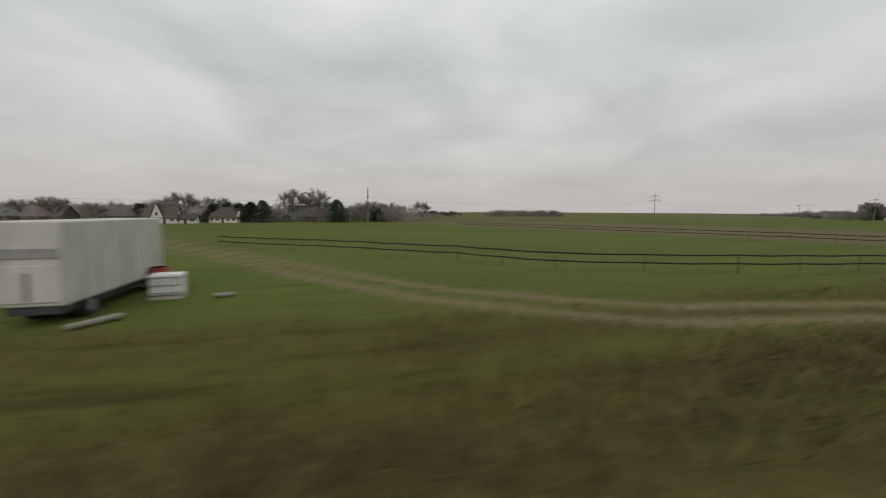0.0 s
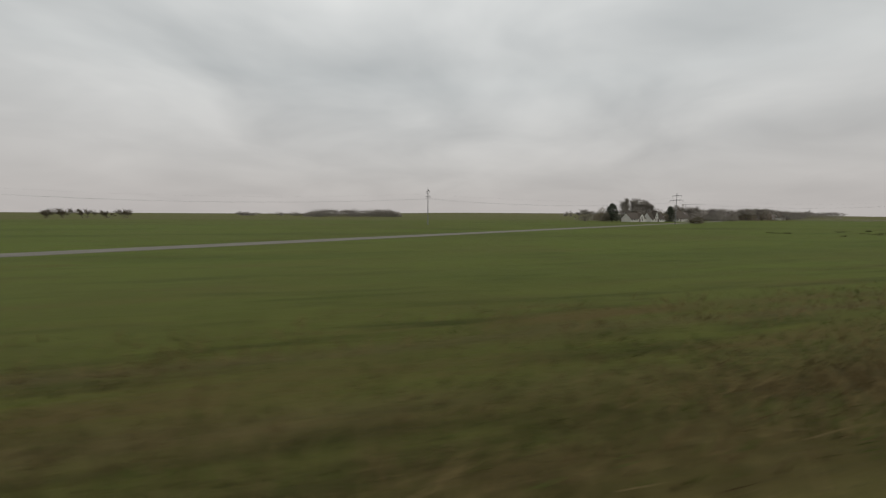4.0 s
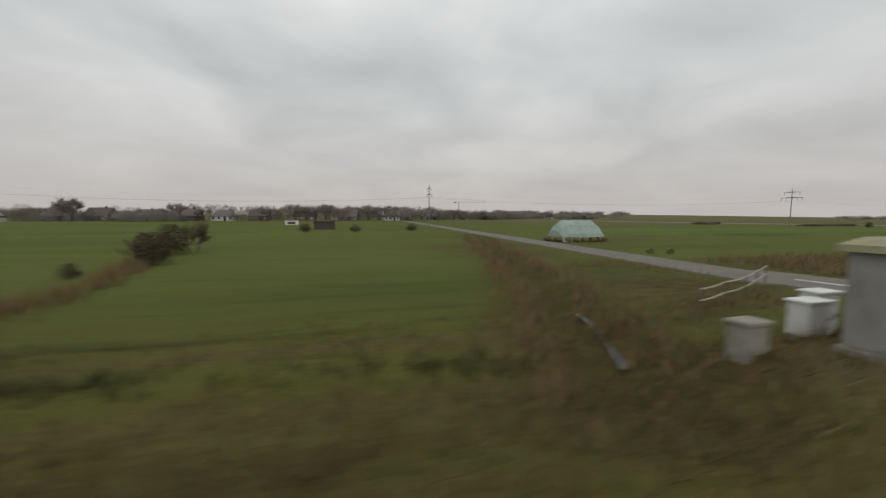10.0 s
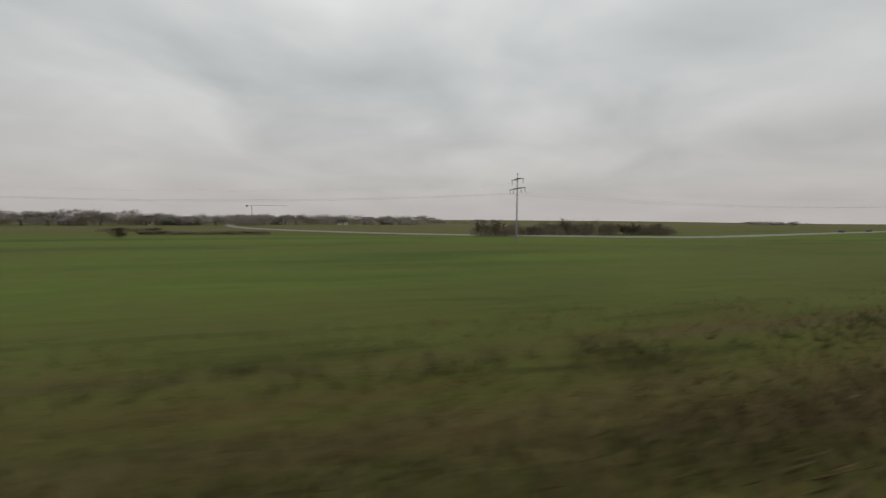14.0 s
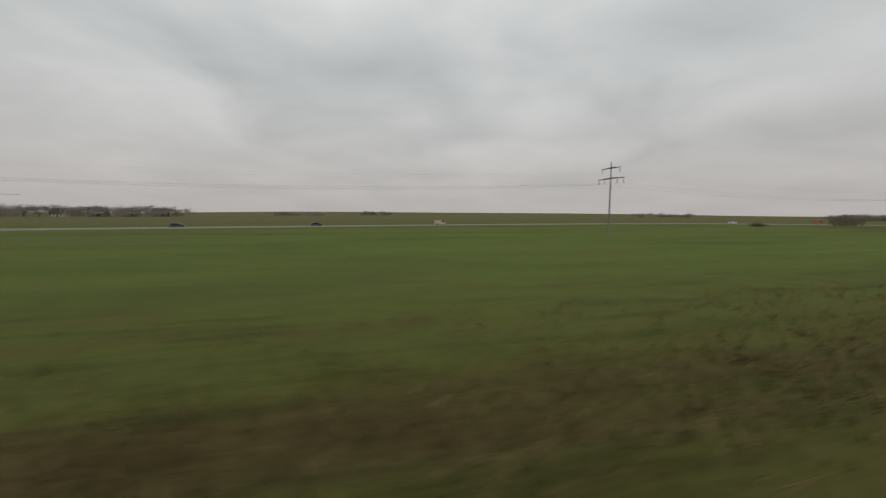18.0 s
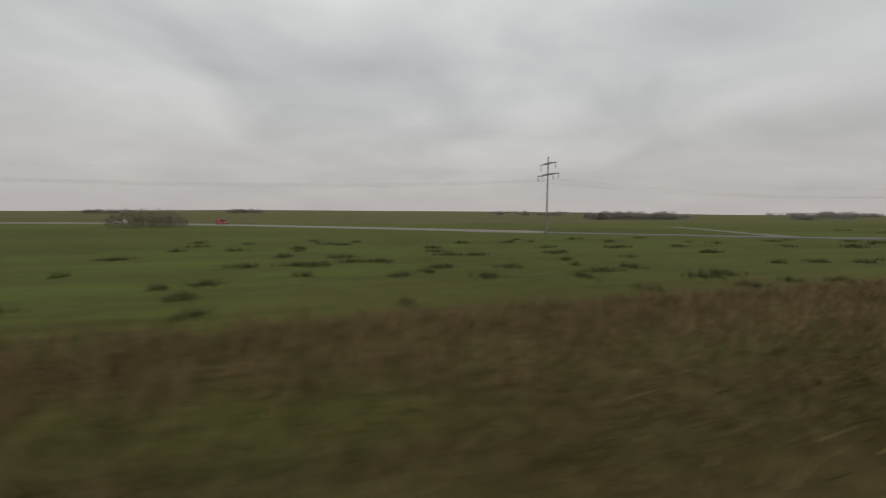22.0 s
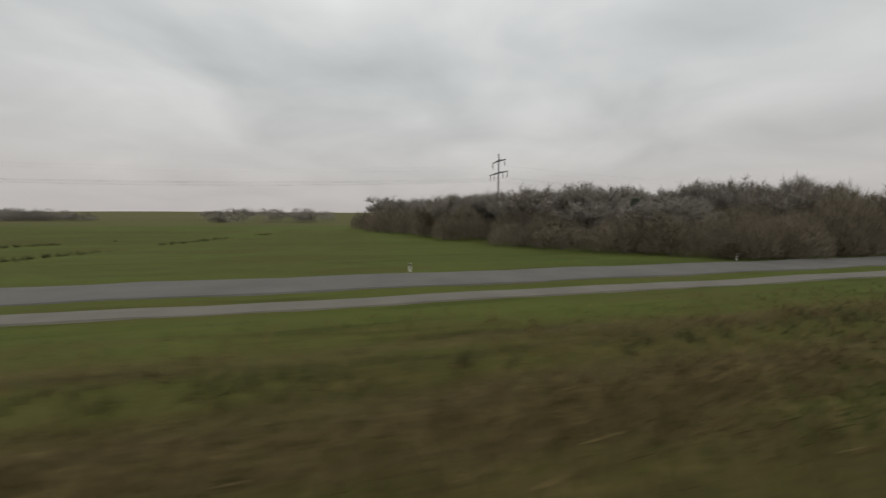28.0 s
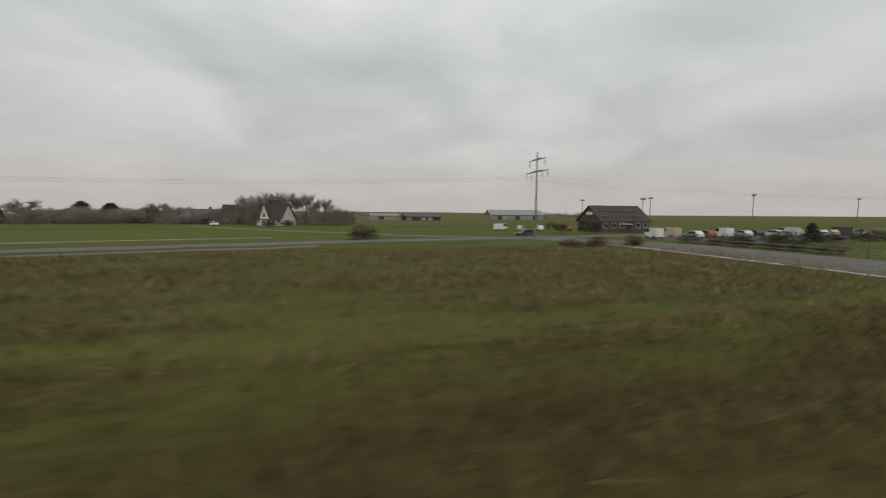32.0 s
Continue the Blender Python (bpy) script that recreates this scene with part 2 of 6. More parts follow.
def land_at(x, y):
    """Height of the ground, in arrays."""
    x, y = np.asarray(x, float), np.asarray(y, float)
    shoulder = 0.8 * span(x, 770, 866, 8)
    bank = 0.5 * (1 - soft_step(y - shoulder, 2.3, 4.3))
    trench = np.exp(-((y - 5.9) / 0.75) ** 2)
    apron = 0.55 * span(x, 401.2, 409.5, 0.7) * (1 - soft_step(y, 4.3, 5.4))
    along = 0.38 * span(x, 190, 296) + 0.34 * span(x, 318, 399) + 0.3 * span(x, 432, 470) + 0.3 * span(x, 815, 842) + 0.18 * span(x, 990, 1180, 12)
    z = np.maximum(bank - trench * along, apron)
    for pts, w, d in ((STREAM_A, 0.75, 0.6), (STREAM_B, 1.0, 0.35), (DITCH_C, 0.8, 0.3)):
        z = z - d * np.exp(-(line_far(x, y, pts) / w) ** 2)
    cx, cy, rx, ry = POND
    e = np.hypot((x - cx) / rx, (y - cy) / ry)
    z = z - 0.28 * (1 - soft_step(e, 0.85, 1.15))
    z = z + 0.42 * np.exp(-(((x - 301.9) / 2.3) ** 2 + ((y - 13.2) / 1.1) ** 2))
    z = z + 0.045 * ripple(x, y, 1.1) * soft_step(y, 2.0, 3.2) * (1 - soft_step(y, 40, 80))
    flat = 1 - np.exp(-(np.minimum(line_far(x, y, ROAD_A), line_far(x, y, ROAD_B)) / 4.6) ** 4)
    z = z * flat + (0.5 * (1 - soft_step(y, 2.3, 7))) * (1 - flat)
    z = z + 1.45 * span(x, 80.5, 87.2, 0.9) * np.exp(-((y - 4.6) / 1.9) ** 4)
    # the low coastal rise far away
    return z + 9.0 * soft_step(y, 320, 1500) * span(x, 350, 1900, 300)


ROAD_A = ((89.4, -6), (89.8, 3), (91.8, 8), (96.5, 11.7), (101.9, 15.0), (106, 16.6), (113.2, 17.2), (120, 18.8), (128.5, 22.2), (156, 37.8), (248, 92), (330, 140))
WIDE_A = (4.6, 4.5, 4.2, 3.7, 3.6, 3.2, 2.0, 2.0, 2.0, 3.0, 3.2, 3.2)
ROAD_B = ((415.4, -6), (414.9, 4), (413.6, 12), (413.9, 27), (426, 178))
WIDE_B = (5.2, 4.8, 3.6, 2.8, 2.8)
ROAD_C = ((478, 330), (520, 160), (560, 86), (600, 58), (617, 54), (651, 63), (697, 76), (757, 91), (812, 97), (842, 87), (870, 68), (898, 46), (920, 31.4), (935, 25), (944, 20.6),
          (953.5, 17.5), (964, 16.2), (985, 15.2), (1030, 14.8), (1110, 14.7), (1189, 15.4), (1205, 17.4), (1216, 20.6), (1230, 25), (1246, 30), (1266, 35), (1284, 37.5), (1330, 44), (1420, 60))
PATH = ((925, 26.0), (937, 19.4), (947.3, 15.6), (953, 13.9), (962, 12.9), (985, 11.7), (1030, 11.35), (1110, 11.3), (1189, 11.9), (1205, 13.8), (1217, 17.2), (1231, 21.6), (1247, 26.5), (1266, 31.0))
TRACK = (((-40, 80), (-10, 32.8), (-2.8, 21.6), (0.9, 15.9), (3.7, 12.2), (9, 8.4), (18, 6.8), (34, 6.5), (50, 6.3), (60, 7.2), (70, 10.6), (80, 12.8), (88, 14.6), (97, 15.2)),
         ((-41, 79), (-11.3, 32), (-4, 20.8), (-0.4, 15.1), (2.3, 11.2), (7.5, 7.2), (17, 5.5), (34, 5.2), (48, 5.0), (60, 6.0), (70.5, 9.4), (80, 11.4), (87, 12.9), (95.5, 13.9)))
SOIL = ((10.6, 113), (39.4, 36.8), (49.5, 10.4), (78, 13.5), (92, 18), (110, 23.5), (92, 28), (69, 117))


def inside(x, y, poly):
    hit = np.zeros(np.shape(x), bool)
    for (ax, ay), (bx, by) in zip(poly, poly[1:] + poly[:1]):
        cross = ((ay > y) != (by > y)) & (x < (bx - ax) * (y - ay) / (by - ay + 1e-12) + ax)
        hit ^= cross
    return hit


# stretches of dry grass: x from, x to, y from, y to, share
DRY_PATCHES_A = ((58, 92, 2.5, 11, 0.75), (74, 91, 1.5, 9, 0.95), (92, 128, 4, 13.5, 0.55), (345, 400, 4.0, 6.4, 0.65), (341, 400, 6.6, 8.6, 0.35), (764, 850, 4.7, 7.3, 0.85), (846, 930, 4.2, 9.8, 0.9), (925, 990, 4.2, 11.0, 0.75), (308, 342, 3, 7.5, 0.9),
                 (985, 1225, 3.2, 7.6, 0.75), (1222, 1292, 9.5, 29, 0.6), (1205, 1330, 1.6, 7.2, 0.85), (815, 925, 9, 60, 0.32), (940, 1112, 18, 75, 0.3))
DRY_PATCHES_B = ((922, 968, 9.5, 16, 0.7), (205, 300, 4.0, 5.3, 0.5), (470, 600, 4.2, 6.2, 0.45), (-20, 50, 6.5, 9.5, 0.35), (430, 470, 8.5, 17, 0.3), (800, 812, 8, 34, 0.3), (403, 412, 8, 34, 0.65))


def zones(x, y):
    """Dry grass, crop, ploughed land with the far haze, and bare earth, each 0 to 1."""
    x, y = np.asarray(x, float), np.asarray(y, float)
    j = ripple(x, y, 0.9)
    yy = y + 0.5 * j + 0.25 * ripple(x, y, 2.7)
    near = 1 - soft_step(yy, 4.4, 6.2)
    amount = (0.8 - 0.1 * span(x, 58, 96) + 0.1 * span(x, 300, 412) + 0.15 * span(x, 412, 470) + 0.15 * span(x, 845, 1340, 6) - 0.05 * span(x, 470, 770))
    dry = near * (amount + 0.30 * j) * (0.6 + 0.4 * soft_step(yy, 2.9, 4.0))
    drift = ripple(0.33 * x, 1.4 * y, 0.8)
    dry = np.clip(dry * (1 + 0.75 * drift), 0, 1)
    for a, b, lo, hi, k in DRY_PATCHES_A + DRY_PATCHES_B:
        dry = np.maximum(dry, k * (0.85 + 0.4 * j + 0.5 * drift) * span(x, a, b, 4) * span(yy, lo, hi, 0.5))
    dry = np.maximum(dry, 0.6 * span(x + 0.4 * y, 416, 437, 2.5) * span(yy, 4.5, 18.5, 0.8))
    # pale lips on both sides of the trackside ditch, dark wet grass between them
    sway = y + 0.3 * np.sin(0.06 * x) + 0.18 * ripple(x, y, 0.8)
    ditch = np.clip(span(x, 140, 296) + span(x, 318, 400) + 0.75 * span(x, 432, 600, 8) + 0.55 * span(x, 600, 766, 8) + span(x, 768, 850) + 0.8 * span(x, 985, 1190, 10), 0, 1)
    broken = 0.55 + 0.45 * ripple(x, 0.4 * y, 0.16)
    dry = dry * (1 - 0.75 * ditch * np.exp(-((sway - 6.0) / 0.75) ** 4))
    for mid, wide, k in ((7.15, 0.34, 0.85), (4.85, 0.42, 0.75)):
        dry = np.maximum(dry, k * ditch * broken * np.exp(-((sway - mid) / wide) ** 2))
    for pts, w in ((STREAM_A, 2.0), (STREAM_B, 2.0), (DITCH_C, 0.9), (((283.3, 45), (283.8, 18), (283.6, 7.6)), 0.8), (((214.3, 5.8), (210.2, 19.0)), 1.0)):
        dry = np.maximum(dry, 0.85 * np.exp(-(line_far(x, y, pts) / w) ** 4))
    cx, cy, rx, ry = POND
    e = np.hypot((x - cx) / rx, (y - cy) / ry)
    dry = np.maximum(dry, 0.8 * np.exp(-((e - 1.2) / 0.3) ** 2))
    crop = 0.0 * x
    for a, b, lo, hi, k in ((-12, 47, 10.2, 95, 0.8), (82, 140, 26, 118, 0.7), (140, 283, 8.4, 120, 0.5), (284, 412, 8.8, 125, 0.75), (436, 812, 6.2, 75, 0.95), (812, 845, 8.5, 40, 0.35), (1170, 1262, 18.5, 90, 0.75),
                            (985, 1222, 8.6, 10.7, 0.9), (1222, 1300, 7.0, 9.6, 0.3), (995, 1115, 18, 80, 0.25), (416, 470, 18, 120, 0.5)):
        crop = np.maximum(crop, k * span(x, a, b, 1.5) * span(yy, lo, hi, 0.6))
    crop = np.maximum(crop, 0.62 * soft_step(yy, 7.4, 9.4)) * (0.3 + 0.7 * soft_step(yy + 1.5 * ripple(x, y, 0.11), 7.5, 18))
    # far land is paled with the ploughed tone in place of haze
    far = (0.55 + 0.25 * ripple(x, y, 0.03)) * np.maximum(soft_step(x, 430, 480) * soft_step(y, 75, 115), 0.7 * soft_step(y, 135, 200))
    soil_haze = np.maximum(inside(x + 0.3 * j, y + 0.3 * j, SOIL), far)
    crop = crop * (1 - soil_haze)
    bare = 0.0 * x
    for mid, wide, k in ((7.15, 0.3, 0.3), (4.85, 0.36, 0.25)):
        bare = np.maximum(bare, k * ditch * broken * np.exp(-((sway - mid) / wide) ** 2))
    for pts in TRACK:
        bare = np.maximum(bare, np.exp(-(line_far(x, y, pts) / (0.36 + 0.006 * y)) ** 4))
    bare = np.maximum(bare, 0.10 * np.exp(-(line_far(x, y, TRACK[0][:6]) / 1.5) ** 4))
    bare = np.maximum(bare, 0.35 * span(x, 401.8, 407, 0.5) * (1 - soft_step(y, 4.0, 4.8)))
    return np.clip(np.stack([dry, crop, soil_haze, bare], -1), 0, 1)


def land(x, y):
    return float(land_at(x, y))


xs = np.concatenate([-80 - np.geomspace(4400, 2, 22), np.arange(-80, 1400.1, 0.6), 1400 + np.geomspace(2, 3400, 22)])
ys = np.concatenate([-np.geomspace(4400, 3, 14), np.arange(-1.5, 2, 0.5), np.arange(2, 13, 0.28), 13 + np.geomspace(0.4, 4600, 62)])
gx, gy = np.meshgrid(xs, ys)
gz = land_at(gx, gy)
gz = np.where(gy < 0, 0.5, gz)
count_x, count_y = len(xs), len(ys)
me = bpy.data.meshes.new("ground")
co = np.stack([gx, gy, gz], -1).reshape(-1, 3).astype(np.float32)
idx = np.arange(count_x * count_y).reshape(count_y, count_x)
quads = np.stack([idx[:-1, :-1], idx[:-1, 1:], idx[1:, 1:], idx[1:, :-1]], -1).reshape(-1, 4)
me.vertices.add(len(co))
me.vertices.foreach_set("co", co.ravel())
me.loops.add(quads.size)
me.loops.foreach_set("vertex_index", quads.ravel().astype(np.int32))
me.polygons.add(len(quads))
me.polygons.foreach_set("loop_start", (np.arange(len(quads)) * 4).astype(np.int32))
me.update(calc_edges=True)
me.shade_smooth()
layer = me.attributes.new("zone", "FLOAT_COLOR", "POINT")
spread = zones(gx, np.maximum(gy, -1.5))
behind = gy < -2
spread[behind] = np.stack([0.25 + 0.1 * ripple(gx, gy, 0.07), 0.45 + 0.2 * ripple(gy, gx, 0.04), 0 * gx, 0 * gx], -1)[behind]
layer.data.foreach_set("color", np.clip(spread, 0, 1).reshape(-1).astype(np.float32))
earth = bpy.data.materials.new("fields")
earth.use_nodes = True
et = earth.node_tree
eb = et.nodes["Principled BSDF"]
eb.inputs["Roughness"].default_value = 0.95
eb.inputs["Specular IOR Level"].default_value = 0.06
etc = et.nodes.new("ShaderNodeTexCoord")
ea = et.nodes.new("ShaderNodeAttribute")
ea.attribute_name = "zone"
es = et.nodes.new("ShaderNodeSeparateColor")
et.links.new(ea.outputs["Color"], es.inputs[0])


def e_noise(scale, detail, stretch=(1, 1, 1), lo=0.35, hi=0.65):
    mp = et.nodes.new("ShaderNodeMapping")
    mp.inputs["Scale"].default_value = stretch
    et.links.new(etc.outputs["Object"], mp.inputs[0])
    n = et.nodes.new("ShaderNodeTexNoise")
    n.inputs["Scale"].default_value, n.inputs["Detail"].default_value = scale, detail
    et.links.new(mp.outputs[0], n.inputs["Vector"])
    r = et.nodes.new("ShaderNodeMapRange")
    r.inputs[1].default_value, r.inputs[2].default_value = lo, hi
    et.links.new(n.outputs[0], r.inputs[0])
    return r.outputs[0]


def e_mix(k, a, b):
    m = et.nodes.new("ShaderNodeMix")
    m.data_type = "RGBA"
    for s, v in ((0, k), (6, a), (7, b)):
        if isinstance(v, (tuple, float)):
            m.inputs[s].default_value = (*v, 1) if isinstance(v, tuple) else v
        else:
            et.links.new(v, m.inputs[s])
    return m.outputs[2]


fine, mid, wide = e_noise(9, 5), e_noise(0.9, 4), e_noise(0.06, 3)
patch = e_noise(2.2, 4, (0.6, 1.4, 1), 0.42, 0.6)
rowed = e_noise(1.0, 3, (0.03, 1.3, 1), 0.3, 0.7)
tuft = e_noise(0.55, 3, (0.5, 1.3, 1), 0.5, 0.72)
meadow = e_mix(mid, (0.060, 0.067, 0.016), (0.101, 0.104, 0.027))
meadow = e_mix(tuft, meadow, (0.067, 0.057, 0.021))
meadow = e_mix(fine, meadow, (0.084, 0.092, 0.022))
meadow = e_mix(e_noise(0.35, 4, (0.45, 1.2, 1), 0.5, 0.75), meadow, (0.075, 0.067, 0.024))
meadow = e_mix(wide, meadow, (0.099, 0.104, 0.027))
meadow = e_mix(e_noise(1.0, 4, (0.10, 0.75, 1), 0.50, 0.72), meadow, (0.096, 0.074, 0.028))
meadow = e_mix(e_noise(1.0, 4, (0.16, 1.1, 1), 0.52, 0.75), meadow, (0.036, 0.038, 0.011))
young = e_mix(rowed, (0.079, 0.110, 0.022), (0.123, 0.162, 0.033))
young = e_mix(e_noise(1.0, 3, (0.005, 0.33, 1), 0.42, 0.62), young, (0.099, 0.115, 0.030))
young = e_mix(mid, young, (0.101, 0.136, 0.030))
young = e_mix(e_noise(0.3, 4, (0.45, 1.2, 1), 0.55, 0.82), young, (0.097, 0.092, 0.030))
young = e_mix(e_noise(0.035, 4, (0.6, 1.3, 1), 0.46, 0.66), young, (0.097, 0.106, 0.031))
young = e_mix(e_noise(0.09, 5, (0.35, 1.2, 1), 0.50, 0.72), young, (0.063, 0.090, 0.021))
straw_c = e_mix(mid, (0.050, 0.040, 0.013), (0.116, 0.090, 0.034))
straw_c = e_mix(e_noise(1.0, 4, (0.07, 0.8, 1), 0.5, 0.68), straw_c, (0.148, 0.108, 0.048))
straw_c = e_mix(patch, straw_c, (0.052, 0.041, 0.016))
straw_c = e_mix(e_noise(1.0, 4, (0.13, 1.0, 1), 0.54, 0.74), straw_c, (0.054, 0.056, 0.016))
straw_c = e_mix(fine, straw_c, (0.069, 0.053, 0.020))
# ploughed earth; also mixed over the far land to pale it like haze
clod_haze = e_mix(rowed, (0.106, 0.087, 0.046), (0.146, 0.121, 0.066))
clod_haze = e_mix(mid, clod_haze, (0.131, 0.115, 0.061))
mud = e_mix(fine, (0.131, 0.104, 0.054), (0.202, 0.163, 0.089))
e_last = e_mix(es.outputs[1], meadow, young)
e_last = e_mix(es.outputs[0], e_last, straw_c)
e_last = e_mix(es.outputs[2], e_last, clod_haze)
e_last = e_mix(ea.outputs["Alpha"], e_last, mud)
et.links.new(e_last, eb.inputs["Base Color"])
ebp = et.nodes.new("ShaderNodeBump")
ebp.inputs["Strength"].default_value, ebp.inputs["Distance"].default_value = 0.7, 0.06
et.links.new(fine, ebp.inputs["Height"])
et.links.new(ebp.outputs[0], eb.inputs["Normal"])
me.materials.append(earth)
tagged(new("ground", me), "flat green fields with brown dry verges and a ploughed patch", "ground", kind="structure")


# ---- roads ----
def ribbon(name, pts, widths, mat, label, category, up=0.06, edge=0.10, step=1.5):
    """A road of real thickness along a line."""
    fine_pts = []
    for i in range(len(pts) - 1):
        p0, p1, p2, p3 = (Vector(pts[max(0, min(len(pts) - 1, i + k))]) for k in (-1, 0, 1, 2))
        n = max(2, int((p2 - p1).length / step))
        for k in range(n):
            u = k / n
            c = 0.5 * ((2 * p1) + (p2 - p0) * u + (2 * p0 - 5 * p1 + 4 * p2 - p3) * u * u + (3 * p1 - p0 - 3 * p2 + p3) * u ** 3)
            fine_pts.append((c, widths[i] + (widths[i + 1] - widths[i]) * u))
    fine_pts.append((Vector(pts[-1]), widths[-1]))
    vs, fs = [], []
    for i, (c, w) in enumerate(fine_pts):
        d = (fine_pts[min(i + 1, len(fine_pts) - 1)][0] - fine_pts[max(i - 1, 0)][0]).normalized()
        s = Vector((-d.y, d.x))
        top = max(land(*(c + s * w * k)) for k in (-0.5, 0, 0.5)) + up
        for k, z in ((-0.5 - edge / w, top - 0.25), (-0.5, top), (0.5, top), (0.5 + edge / w, top - 0.25)):
            q = c + s * w * k
            vs.append((q.x, q.y, z))
    for i in range(len(fine_pts) - 1):
        for k in range(3):
            a = i * 4 + k
            fs.append((a, a + 1, a + 5, a + 4))
    return tagged(part(name, (vs, fs), mat), label, category, kind="structure"), fine_pts


ribbon("road_crossing", ROAD_A, WIDE_A, M["paving"], "grey asphalt lane bending away from the level crossing", "road", up=0.03, edge=0.3)
ribbon("road_lane", ROAD_B, WIDE_B, M["paving"], "straight grey asphalt lane over the level crossing", "road")
ribbon("road_main", ROAD_C[11:], [3.0] * len(ROAD_C[11:]), M["asphalt"], "two-lane grey asphalt country road between fields", "road", up=0.05)
# the bed's near-black colour stands in for the window reflection over it
ribbon("ballast_bed", ((768, 1.75), (790, 1.8), (840, 1.8), (866, 1.75)), (0.7, 1.15, 1.15, 0.7), M["ballast"], "stone ballast under the passing loop, darkened for a window reflection", "ballast", up=0.02, edge=0.4)
# far stretch of ROAD_C, coloured paler than road_main
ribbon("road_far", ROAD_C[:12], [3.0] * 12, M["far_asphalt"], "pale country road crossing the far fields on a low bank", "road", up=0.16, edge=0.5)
ribbon("pavement_car_park", ((1300, 33.5), (1322, 33.5), (1352, 34)), (12, 13, 13), M["asphalt"], "dark asphalt car park in front of the depot", "car park", up=0.03, edge=0.3)
ribbon("pavement_cycle_path", PATH, [1.0] * len(PATH), M["paving"], "narrow pale paved cycle path beside the road", "path", up=0.04)
ribbon("road_side", ((921.5, 32.5), (925, 40), (931, 52), (936, 64)), (3.4, 2.2, 2.0, 2.0), M["paving"], "pale concrete side road into the fields", "road", up=0.03)
ribbon("road_depot", ((1288, 37), (1291.6, 30.5), (1293, 24), (1292.7, 14), (1292.2, 5), (1292, -6)), (5, 6, 7, 7.5, 8, 8), M["asphalt"], "grey asphalt road towards the crossing, with a white kerb line", "road", up=0.05)
ribbon("road_farm", ((1241, 84), (1250, 72), (1262, 58), (1276, 44), (1284, 39)), (1.6,) * 5, M["paving"], "pale farm drive running from the houses to the road", "road", up=0.04)


